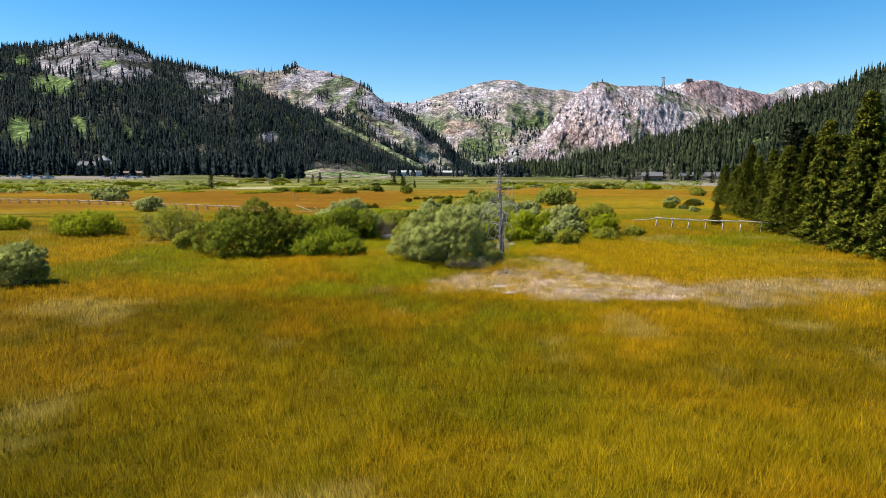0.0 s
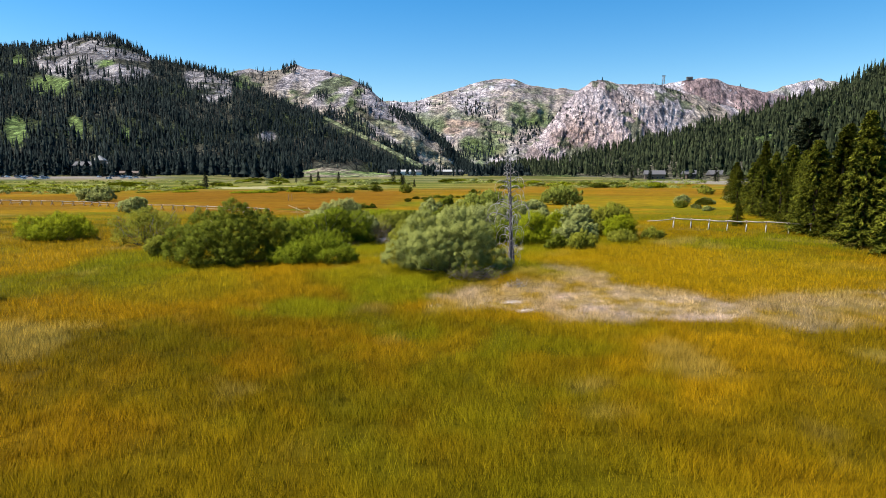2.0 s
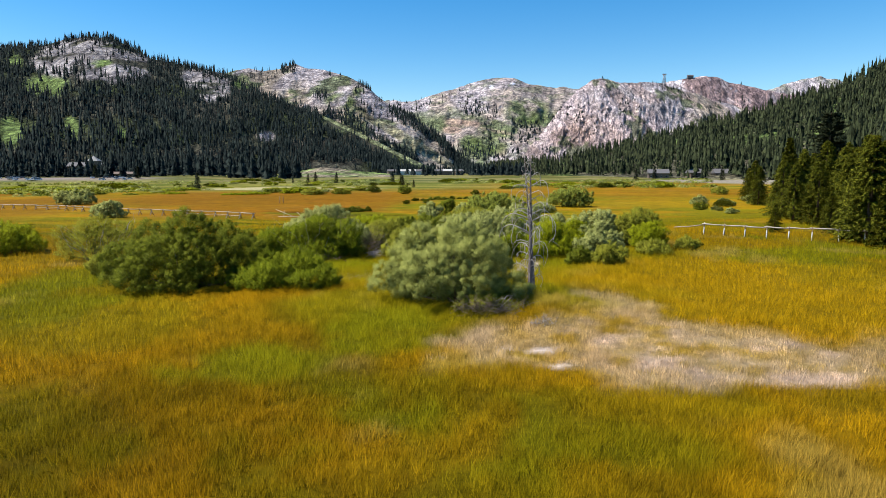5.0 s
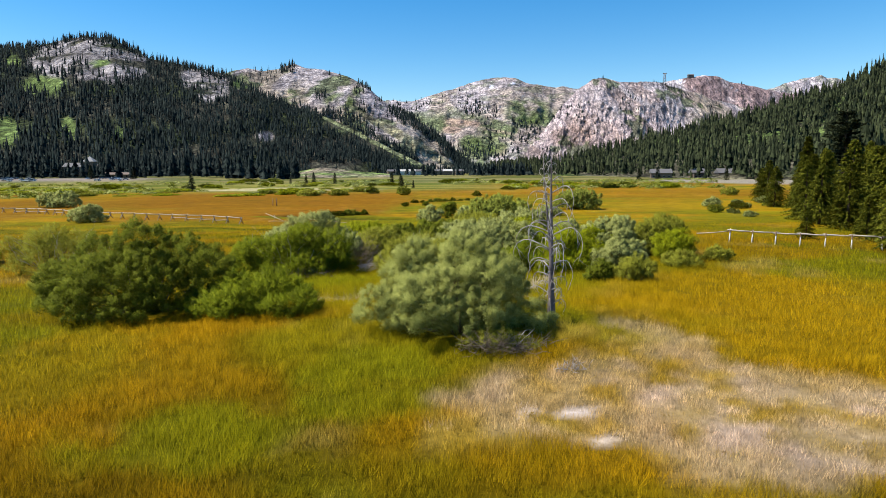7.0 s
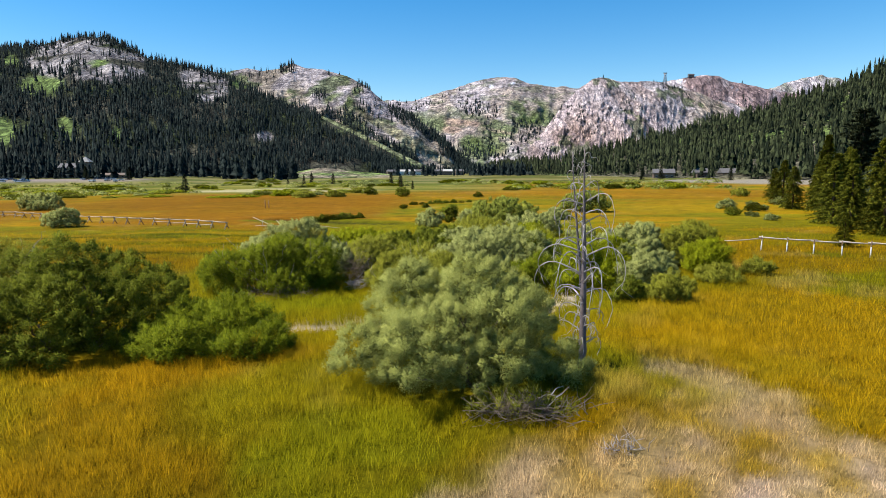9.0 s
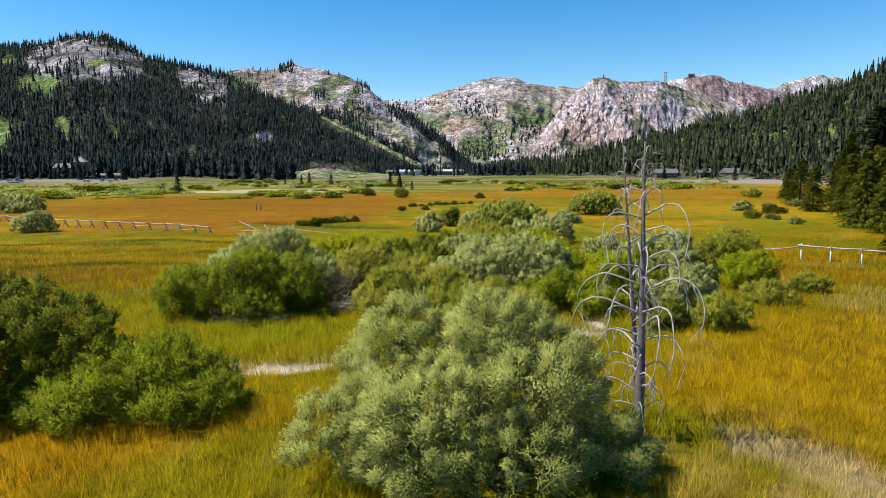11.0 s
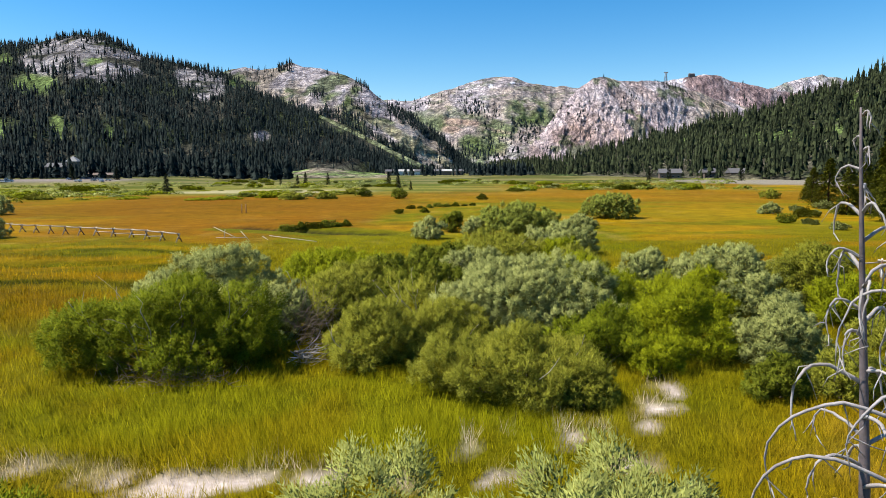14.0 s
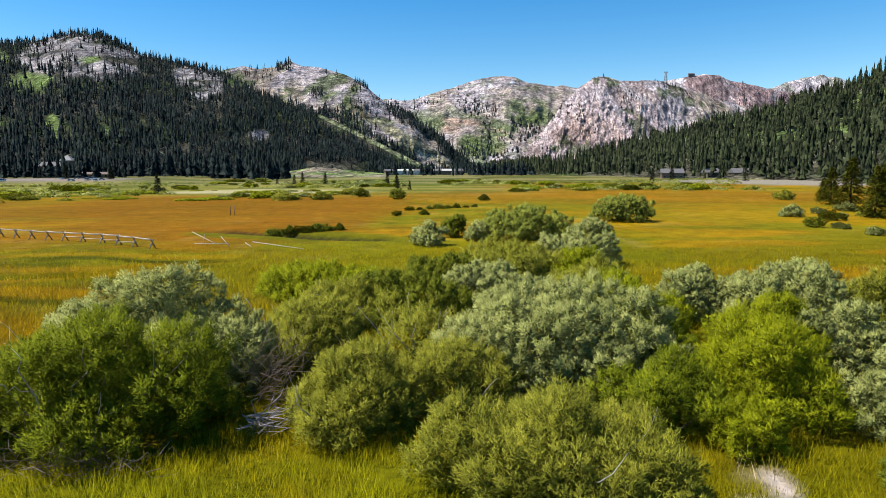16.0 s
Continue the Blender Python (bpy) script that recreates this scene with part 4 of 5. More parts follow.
willow("small dark green bush by the creek", -0.4, 137.0, 3.7, 3.2, 2.8, M_GREEN, 1032, stems=5)
willow("small pale bush by the creek", 2.4, 132.0, 3.4, 3.0, 2.4, M_SAGE, 1033, stems=5)
willow("rounded silver-green willow bush standing alone", -33.0, 47.0, 5.0, 4.4, 3.1, M_SILVER, 1034, stems=8)
willow("low bright green willow bush on the flats", -48.5, 82.5, 9.6, 6.0, 2.9, M_BRIGHT, 1035, stems=8)
willow("low green willow bush on the flats", -63.5, 89.0, 5.4, 4.2, 1.9, M_BRIGHT, 1036, stems=5)
willow("small round willow bush", -29.4, 68.2, 2.4, 2.2, 2.0, M_OLIVE, 1037, stems=5)
willow("sparse grey half-dead shrub with bare twigs", -34.4, 76.5, 8.0, 6.0, 4.3, M_OLIVE, 1038, stems=14, dead=26)
willow("silver-green willow in the middle of the thicket", 15.6, 83.2, 5.0, 4.4, 3.0, M_SAGE, 1039, stems=6)
willow("green-grey bush by the buck fence", -63.5, 132.0, 6.3, 5.0, 3.1, M_SAGE, 1040, stems=5)
willow("grey-green bush far over the flats", -97.0, 178.0, 9.6, 7.0, 3.9, M_SAGE, 1041, stems=5)

willow("olive willow clump filling the thicket", -1.4, 79.2, 4.6, 4.0, 2.4, M_OLIVE, 1051, stems=5, dead=3)
willow("green willow clump within the thicket", 6.6, 83.6, 5.2, 4.6, 3.1, M_FRESH, 1052, stems=5)
willow("yellow-green willow clump within the thicket", 12.6, 84.4, 5.4, 4.6, 2.9, M_BRIGHT, 1053, stems=5)
willow("dull olive willow clump with dry twigs", -7.2, 91.4, 6.4, 5.0, 2.6, M_OLIVE, 1054, stems=5, dead=5)
willow("grey-green willow clump behind the thicket", 1.2, 96.4, 6.6, 5.4, 2.8, M_SAGE, 1055, stems=5)
willow("low olive willow clump behind the thicket", 8.4, 99.4, 6.6, 5.0, 2.4, M_OLIVE, 1056, stems=5)
willow("green willow clump at the far side of the thicket", -1.8, 103.6, 7.4, 5.6, 2.4, M_GREEN, 1057, stems=5)
willow("bright low willow clump at the far side of the thicket", 8.8, 106.0, 6.4, 5.0, 2.3, M_BRIGHT, 1058, stems=5)
willow("feathery olive willow clump by the silt wash", 3.2, 72.2, 3.0, 2.6, 1.7, M_OLIVE, 1060, stems=5)

willow("low sparse dull olive shrub over a heap of dead twigs", 1.3, 52.4, 3.6, 1.5, 1.1, M_OLIVE, 1061, stems=5, dead=8)

# far shrubs, a few shapes used again
far_kinds = [
    bush("meadow_shrub", "rounded green shrub on the far meadow", -15.2, 242.2, 5.0, 4.2, 3.2, 1900, M_GREEN, 1101, 0.34, 0.18, 2, group="far meadow shrubs"),
    bush("meadow_shrub", "silver-grey shrub on the far meadow", 61.8, 168.5, 4.4, 3.8, 2.2, 1900, M_SAGE, 1102, 0.31, 0.16, 2, group="far meadow shrubs"),
    bush("meadow_shrub", "bright green low shrub on the far meadow", 104.6, 310.8, 9.5, 6.0, 2.5, 2200, M_BRIGHT, 1103, 0.46, 0.23, 2, group="far meadow shrubs"),
    bush("meadow_shrub", "olive shrub on the far meadow", 93.6, 228.4, 6.4, 5.0, 2.8, 1900, M_OLIVE, 1104, 0.38, 0.19, 2, group="far meadow shrubs"),
]
SHRUBS_RIGHT = [(1, 70.9, 175.3, 0.9), (3, 64.2, 160.2, 0.9), (0, 53.6, 148.1, 0.75), (1, 56.0, 145.8, 0.7), (1, 81.4, 183.0, 1.3), (1, 55.0, 137.3, 0.8), (1, 67.0, 163.0, 0.8), (3, 75, 168, 0.8), (0, 10.2, 232.5, 0.85), (0, -10.6, 174.9, 0.5), (0, -5.4, 176.8, 0.55), (3, 22.1, 152.4, 0.5), (1, 52.0, 76.5, 0.5), (0, 49.0, 84.5, 0.5)]
for k, x, y, s in SHRUBS_RIGHT:
    copy_thing(far_kinds[k], pose(x, y, -0.05, 0, 0, 47 * x) @ Matrix.Diagonal((s * 0.85, s * 0.85, s * 0.65, 1)))
rng = np.random.default_rng(77)
for k in range(96):
    if k < 46:
        y = rng.uniform(235, 400)
        x = rng.uniform(-0.80, -0.10) * y
    elif k < 76:
        y = rng.uniform(300, 430)
        x = rng.uniform(0.09, 0.36) * y
    else:
        y = rng.uniform(380, 560)
        x = rng.uniform(-0.35, 0.1) * y
    if abs(x + 78) < 48 and abs(y - 318) < 26:
        continue
    copy_thing(far_kinds[(0, 2, 3, 2, 1)[k % 5]], pose(x, y, -0.1, 0, 0, rng.uniform(0, 360)) @ Matrix.Diagonal((*(rng.uniform(0.7, 1.5) * np.array((1.3, 1, rng.uniform(0.45, 0.75)))), 1)))
for k in range(44):
    y = rng.uniform(238, 345)
    x = rng.uniform(-0.78, -0.12) * y
    f = rng.uniform(0.5, 1.2)
    copy_thing(far_kinds[(2, 1, 3, 2)[k % 4]], pose(x, y, -0.1, 0, 0, rng.uniform(-25, 25)) @ Matrix.Diagonal((f * rng.uniform(1.0, 2.0), f, f * rng.uniform(0.3, 0.55), 1)))
# dark shrubs hugging the two cut banks of the creek
for k in range(17):
    x, y = (-25.5 + 1.05 * k, 141.6 + 0.75 * k + rng.uniform(-0.5, 0.5)) if k < 9 else (-9.0 + 2.1 * (k - 9), 190.5 + 1.5 * (k - 9) + rng.uniform(-0.5, 0.5))
    s = rng.uniform(0.30, 0.48)
    copy_thing(far_kinds[0], pose(x, y, -0.35, 0, 0, 60 * k) @ Matrix.Diagonal((s * 1.15, s, s * 0.95, 1)))


def far_scrub(name, label, x, y, size, mat, seed, sprigs=50):
    """Low scrub too far off to tell apart: clumps of leaf blades in one mesh."""
    rng = np.random.default_rng(seed)
    n = len(x)
    own = np.repeat(np.arange(n), sprigs)
    g = fibre(rng, n * sprigs)
    g[:, 2] = np.abs(g[:, 2])
    wide, S = rng.uniform(0.9, 2.2, n)[own], size[own]
    p = np.c_[x[own] + g[:, 0] * S * wide, y[own] + g[:, 1] * S, g[:, 2] * S * 0.8 - 0.05]
    e = unit(g + rng.normal(0, 0.5, g.shape) + np.array((0, 0, 0.4)))
    side = unit(np.cross(e, fibre(rng, len(g))))
    S = S[:, None]
    verts = np.stack([p - side * S * 0.16, p + side * S * 0.16, p + e * S * 0.5], 1).reshape(-1, 3)
    face = np.repeat(unit(g + np.array((0, 0, 0.3)) + rng.normal(0, 0.25, g.shape)), 3, 0)
    ob = new(name, mesh_from(name, verts, np.arange(len(verts)).reshape(-1, 3), None, False, mat, face))
    return tagged(ob, label, "scrub", kind="stuff")


sy = rng.uniform(225, 560, 1800)
sx = sy * np.where(rng.uniform(0, 1, 1800) < 0.55, rng.uniform(-0.8, -0.05, 1800), rng.uniform(0.0, 0.42, 1800))
clumped = (fbm(sx * 0.4, sy, 30, 3, 121) > 0.52) & ~((np.abs(sx + 78) < 48) & (np.abs(sy - 318) < 28)) & ~((sx > -40) & (sx < 0.1 * sy) & (sy < 420)) & ~((sx > 0) & (sy < 300))
sx, sy = sx[clumped], sy[clumped]
third = np.arange(len(sx)) % 3
for k, (mat, word) in enumerate(((M_GREEN, "green"), (M_SAGE, "grey-green"), (M_SOFT, "soft green"))):
    far_scrub("scrub_belt", word + " low scrub in belts across the far meadow", sx[third == k], sy[third == k], rng.uniform(0.8, 1.7, int(np.sum(third == k))), mat, 1201 + k)


# ---- conifers of the valley floor ----
def conifer(name, label, x, y, h, r, seed, levels=46, limbs=7, sprigs=30, mat=None, group="", flat=False):
    ob = thing(name, label, "conifer", group, at=(x, y, float(ground_height(np.array(x), np.array(y)))))
    rng = np.random.default_rng(seed)
    bm = bmesh.new()
    tube(bm, [(0, 0, -0.3), (0.03 * h * 0.1, 0, h * 0.35), (0, 0.01, h * 0.7), (0, 0, h * 0.99)], [0.024 * h, 0.018 * h, 0.010 * h, 0.01], 8)
    part("trunk", bm, M_TRUNK, ob)
    n = levels * limbs
    z0 = h * (0.04 + 0.94 * (np.repeat(np.arange(levels), limbs) + rng.uniform(-0.5, 0.5, n)) / levels)
    f = np.clip(z0 / h, 0, 1)
    if flat:
        z0 = h * (0.3 + 0.69 * f)
        L = r * np.sin(np.pi * np.clip(f, 0.06, 0.95)) ** 0.6 * rng.uniform(0.6, 1.15, n)
    else:
        L = r * (1 - f) ** 0.75 * rng.uniform(0.62, 1.18, n) + 0.12
    phi = rng.uniform(0, 6.28, n)
    droop = rng.uniform(0.12, 0.5, n) if not flat else rng.uniform(-0.15, 0.1, n)
    s = rng.uniform(0.12, 1.0, (n, sprigs)) ** 0.75
    R = L[:, None] * s
    P = np.stack([np.cos(phi)[:, None] * R, np.sin(phi)[:, None] * R, z0[:, None] + L[:, None] * (0.12 * s - droop[:, None] * s * s)], -1).reshape(-1, 3)
    out = np.stack([np.cos(phi), np.sin(phi), -droop], -1)
    O = np.repeat(out, sprigs, 0)
    t = len(P)
    k = h / 15
    P = P + rng.normal(0, 0.07 * k, (t, 3))
    e = unit(O * 0.8 + rng.normal(0, 0.5, (t, 3)) + np.array((0, 0, 0.12)))
    side = unit(np.cross(e, unit(np.array((0, 0, 1.0)) + rng.normal(0, 0.5, (t, 3)))))
    ln, wd = 0.44 * k * rng.uniform(0.6, 1.3, (t, 1)), 0.15 * k * rng.uniform(0.6, 1.3, (t, 1))
    verts = np.stack([P - side * wd / 2 - e * ln * 0.3, P + side * wd / 2 - e * ln * 0.3, P + e * ln * 0.7], 1).reshape(-1, 3)
    part("crown", mesh_from("crown", verts, np.arange(3 * t).reshape(-1, 3), None, False, mat or M_CONIFER, np.repeat(unit(O * 0.6 + np.array((0, 0, 0.75)) + rng.normal(0, 0.4, (t, 3))), 3, 0)), None, ob)
    return ob


GROVE = "conifers along the meadow's edge"
firs = [
    conifer("fir_tree", "tall full olive-green fir at the meadow's edge", 44.2, 67.0, 17.5, 3.6, 2001, 50, 9, 80, group=GROVE),
    conifer("fir_tree", "full dark green fir at the meadow's edge", 44.8, 74.6, 15.0, 3.4, 2002, 46, 9, 80, group=GROVE),
    conifer("fir_tree", "broad olive-green fir at the meadow's edge", 51.5, 94.5, 13.0, 3.9, 2003, 44, 9, 80, group=GROVE),
    conifer("fir_tree", "bushy green fir at the meadow's edge", 60.2, 129.0, 10.2, 3.5, 2004, 38, 9, 80, group=GROVE),
]
FIRS = [(0, 44.0, 60.5, 1.05), (0, 47.0, 54.5, 1.0), (1, 47.6, 83.0, 0.93), (2, 48.2, 89.0, 0.98), (2, 55.6, 104.0, 0.85), (3, 56.6, 112.5, 0.95), (3, 57.8, 121.0, 0.95), (1, 52.5, 78.0, 1.05), (0, 51.0, 69.5, 1.03), (0, 52.5, 61.5, 1.08), (2, 57.5, 92.0, 1.12), (2, 61.5, 103.0, 1.0), (2, 64.0, 115.0, 0.95), (3, 66.5, 127.0, 1.35), (3, 67.8, 140.0, 1.15), (3, 72.0, 150.0, 1.15)]
FIRS_BEHIND = [(2, 76.0, 136.0, 1.0), (2, 72.0, 120.0, 1.05), (1, 67.5, 106.0, 1.0), (1, 64.0, 93.0, 1.1), (0, 60.0, 80.0, 1.0), (3, 74.5, 165.0, 0.93), (3, 79.0, 158.0, 1.1), (2, 86.0, 172.0, 0.9), (3, 84.0, 186.0, 1.1), (1, 84.0, 148.0, 0.85), (3, 50.5, 99.5, 0.55), (3, 43.6, 100.5, 0.40), (3, 102.0, 224.0, 0.64), (3, 92, 205, 0.9), (2, 99, 196, 0.9), (2, 95, 178, 1.0), (1, 92, 160, 1.0)]
for k, x, y, s in FIRS + FIRS_BEHIND:
    copy_thing(firs[k], pose(x, y, -0.1, 0, 0, 71 * x + 13 * y) @ Matrix.Scale(s, 4))
rng = np.random.default_rng(83)
for k in range(18):
    y = 56 + 6.6 * k + rng.uniform(-1.5, 1.5)
    x = float(np.interp(y, (54, 75, 95, 130, 175), (45, 46, 52, 61, 77))) + rng.uniform(4, 13)
    copy_thing(firs[int(rng.integers(0, 4))], pose(x, y, -0.1, 0, 0, 77 * k) @ Matrix.Scale(rng.uniform(0.7, 1.0), 4))
pine = conifer("pine_tree", "tall old pine with flat layered limbs above the firs", 113, 201, 25.5, 5.2, 2005, 20, 10, 150, flat=True, mat=M_NEAR_TREES)
lone = conifer("meadow_conifer", "lone dark conifer on the far meadow", -113.0, 298.0, 8.4, 2.2, 2006, 26, 8, 70, mat=M_NEAR_TREES, group="lone conifers on the far meadow")
for x, y, s in [(-90.8, 451, 1.0), (-97, 455, 0.8), (-75.7, 448, 0.95), (-103.4, 437, 0.6), (-35.4, 439, 1.0), (-30, 441, 0.8), (-23.0, 353, 0.75), (-16, 330, 0.5), (172, 520, 1.4), (152, 505, 1.2), (218, 500, 1.3), (262, 505, 1.5), (290, 470, 1.2), (-250, 520, 1.6), (-290, 530, 1.8)]:
    copy_thing(lone, pose(x, y, -0.1, 0, 0, 31 * x) @ Matrix.Scale(s, 4))
rng = np.random.default_rng(78)
wy = rng.uniform(185, 430, 260)
wx = wy * rng.uniform(0.58, 1.05, 260)
keep = (wx > 88 + 0.12 * (wy - 185)) & ~((np.abs(wx - 205) < 70) & (wy > 380) & (wx / wy < 0.5))
woods("forest_right_foot", "green conifers at the foot of the ridge", wx[keep], wy[keep], 0 * wx[keep] - 0.3, rng.uniform(13, 24, int(keep.sum())), M_NEAR_TREES, 914, 10, 6, 0.18)
ly2 = rng.uniform(572, 690, 230)
lx2 = ly2 * rng.uniform(-0.80, -0.22, 230)
keep = ~((np.abs(lx2 + 344) < 24) & (ly2 > 600) & (ly2 < 640)) & ~((np.abs(lx2 + 300) < 18) & (ly2 < 596)) & ~((np.abs(lx2 + 335) < 9) & (ly2 < 612))
woods("forest_left_foot", "tall conifers round the lodge at the mountain's foot", lx2[keep], ly2[keep], 3.0 * (1 - step(lx2[keep], -235, -170)), rng.uniform(15, 27, int(keep.sum())), M_FAR_TREES, 915, 8, 6, 0.19)
fy3 = rng.uniform(552, 566, 46)
fx3 = fy3 * np.r_[rng.uniform(-0.78, -0.56, 30), rng.uniform(-0.545, -0.44, 16)]
woods("forest_lodge_front", "scattered pines before the lodge and its car park", fx3, fy3, 0 * fx3 + 3.0, rng.uniform(9, 20, 46), M_FAR_TREES, 917, 9, 6, 0.2)
cy = rng.uniform(900, 1350, 260)
cx = cy * np.where(rng.uniform(0, 1, 260) < 0.78, rng.uniform(0.055, 0.14, 260), rng.uniform(-0.09, 0.06, 260))
woods("forest_village", "conifers round the far village", cx, cy, 0 * cx - 0.3, rng.uniform(12, 24, 260), M_FAR_TREES, 916, 6, 5, 0.19)


# ---- dead trees ----
def snag(name, label, x, y, h, r0, lean, seed, count, reach):
    ob = thing(name, label, "dead tree", at=(x, y, -0.1))
    rng = np.random.default_rng(seed)
    bm = bmesh.new()
    pts = [(lean[0] * f + 0.04 * math.sin(5 * f), lean[1] * f + 0.03 * math.cos(4 * f), h * f) for f in np.linspace(0, 1, 14)]
    tube(bm, pts, [r0 * (1.35 if k == 0 else 1.0) * (1 - 0.93 * (k / 13) ** 0.9) + 0.006 for k in range(14)], 10)
    part("trunk", bm, M_SNAG, ob)
    for k in range(count):
        f = 0.14 + 0.855 * (k + rng.uniform(0, 0.8)) / count
        L = reach * (0.45 + 0.75 * math.sin(math.pi * min(0.95, f * 0.95 + 0.02)) ** 1.3) * rng.uniform(0.55, 1.15)
        L *= 0.55 if f > 0.85 else 0.85 if f < 0.35 else 1.0
        a = k * 2.4 + rng.uniform(-0.6, 0.6)
        base = Vector((lean[0] * f, lean[1] * f, h * f))
        rise, hook = rng.uniform(0.12, 0.36), rng.uniform(0.5, 1.35)
        swing = rng.uniform(-0.5, 0.5)
        bm, line = bmesh.new(), []
        for s in np.linspace(0, 1, 14):
            q = math.sin(min(s * 1.25, 1.0) * math.pi / 2) if s < 0.8 else 1.0 - 0.25 * (s - 0.8)
            ang = a + swing * s
            line.append(base + Vector((math.cos(ang) * L * q, math.sin(ang) * L * q, L * (rise * math.sin(math.pi * min(1, s * 1.3)) - hook * max(0, s - 0.25) ** 1.7))) + Vector(rng.normal(0, 0.006, 3)) * min(1, 4 * s) * (0.5 + L))
        tube(bm, line, [0.030 * (0.55 + 0.5 * L / reach) * (1 - 0.86 * s) + 0.002 for s in np.linspace(0, 1, 14)], 6)
        limb = part("branch", bm, M_DEAD, ob)
        for j in range(rng.integers(2, 6)):
            p = line[rng.integers(4, 14)]
            tip = p + Vector((rng.normal(0, 0.18), rng.normal(0, 0.18), -rng.uniform(0.1, 0.55))) * (0.5 + 0.4 * L)
            part("twig", tube(bmesh.new(), [p, p.lerp(tip, 0.5) + Vector(rng.normal(0, 0.04, 3)), tip], [0.011, 0.008, 0.004], 4), M_DEAD, limb)
    return ob


snag("dead_conifer", "bleached grey dead conifer with drooping bare branches", 4.38, 57.6, 9.75, 0.185, (0.0, 0.15), 3001, 46, 1.6)
snag("dead_conifer", "thinner bleached dead conifer beside another snag", 4.9, 59.1, 9.7, 0.12, (-0.75, 0.05), 3002, 34, 0.9)


def tangle(name, label, x, y, w, d, h, count, length, seed, mat, flow=None, r=0.012):
    """A heap of dry sticks."""
    ob = thing(name, label, "brush", at=(x, y, float(ground_height(np.array(x), np.array(y)))))
    rng = np.random.default_rng(seed)
    bm = bmesh.new()
    for k in range(count):
        p = Vector((rng.normal(0, 0.24) * w, rng.normal(0, 0.24) * d, rng.uniform(0.02, 0.45) * h))
        v = Vector(rng.normal(0, 1, 3)) * Vector((1, 1, 0.55)).length
        v = v + Vector(flow) * 2.5 if flow else v
        v.z = abs(v.z) * 0.6
        v = v.normalized() * length * rng.uniform(0.4, 1.2)
        side = Vector(rng.normal(0, 0.12, 3)) * length
        if count <= 60:
            part("stick", tube(bmesh.new(), [p, p + v * 0.5 + side, p + v], [r, r * 0.8, r * 0.3], 5), mat, ob)
        else:
            tube(bm, [p, p + v * 0.5 + side, p + v], [r, r * 0.8, r * 0.3], 4)
    if count > 60:
        tagged(part("brushwood", bm, mat, ob), kind="stuff")
    return ob


tangle("brush_pile", "grey heap of dead twigs at the foot of a willow", 1.3, 52.1, 3.6, 1.1, 1.3, 230, 1.0, 3101, M_BRUSH, r=0.014)
tangle("brush_pile", "low scatter of bleached twigs in the grass", 4.0, 50.2, 1.0, 0.7, 0.5, 50, 0.6, 3102, M_DEAD)
tangle("fallen_branch", "bleached fallen branch bundle lying out of a willow", -8.4, 77.2, 0.9, 0.6, 1.5, 44, 1.6, 3103, M_DEAD, flow=(1.0, -0.1, 0.0), r=0.02)
tangle("brush_pile", "dead twigs hanging under a willow", -13.0, 74.5, 5.0, 1.0, 1.1, 150, 1.1, 3104, M_BRUSH)
tangle("brush_pile", "grey dead twigs within the willow thicket", -5.6, 81.6, 2.0, 1.6, 2.9, 120, 1.4, 3105, M_BRUSH)
tangle("brush_pile", "fan of bare grey twigs beside a green willow", -8.8, 79.6, 1.6, 1.6, 3.4, 90, 2.4, 3106, M_BRUSH, flow=(0.5, -0.3, 1.2))


# ---- fences ----
def buck(ob, p, across, tall, mats, rng):
    """Two crossed legs of a buck-and-rail fence."""
    a = Vector((across[0], across[1], 0)) * 0.48
    up = Vector((0, 0, tall))
    for k, sign in enumerate((1, -1)):
        foot = Vector(p) - a * sign + Vector((rng.normal(0, 0.05), rng.normal(0, 0.05), -0.15))
        head = Vector(p) + a * sign * 0.45 + up * rng.uniform(0.98, 1.12)
        part("leg", tube(bmesh.new(), [foot, foot.lerp(head, 0.5), head], [0.075, 0.07, 0.06], 7), mats[k], ob)
    part("crosspiece", tube(bmesh.new(), [Vector(p) - a * 0.55 + up * 0.42, Vector(p) + a * 0.55 + up * 0.42], [0.05, 0.05], 6), mats[0], ob)


def fence(name, label, points, spacing, tall, mats, seed, lower=True, skip=()):
    ob = thing(name, label, "fence")
    rng = np.random.default_rng(seed)
    pts = [Vector((*p, 0)) for p in points]
    places = []
    for a, b in zip(pts, pts[1:]):
        n = max(1, round((b - a).length / spacing))
        places += [a.lerp(b, k / n) for k in range(n)]
    places.append(pts[-1])
    for k, p in enumerate(places):
        d = (places[min(k + 1, len(places) - 1)] - places[max(k - 1, 0)]).normalized()
        if k not in skip:
            buck(ob, p, (-d.y, d.x), tall, mats, rng)
    for k, (a, b) in enumerate(zip(places, places[1:])):
        if k in skip:
            continue
        d = (b - a).normalized() * 0.3
        za, zb = tall * rng.uniform(0.9, 1.02), tall * rng.uniform(0.9, 1.02)
        a2, b2 = a - d + Vector((0, 0, za)), b + d + Vector((0, 0, zb))
        part("rail", tube(bmesh.new(), [a2, a2.lerp(b2, 0.5) + Vector((0, 0, -0.04)), b2], [0.085, 0.08, 0.07], 7), M_RAIL, ob)
        if lower and rng.uniform() < 0.45:
            a3, b3 = a + Vector((0, 0, tall * 0.5)), b + Vector((0, 0, tall * rng.uniform(0.3, 0.55)))
            part("rail", tube(bmesh.new(), [a3, b3], [0.055, 0.05], 6), M_RAIL, ob)
    return ob


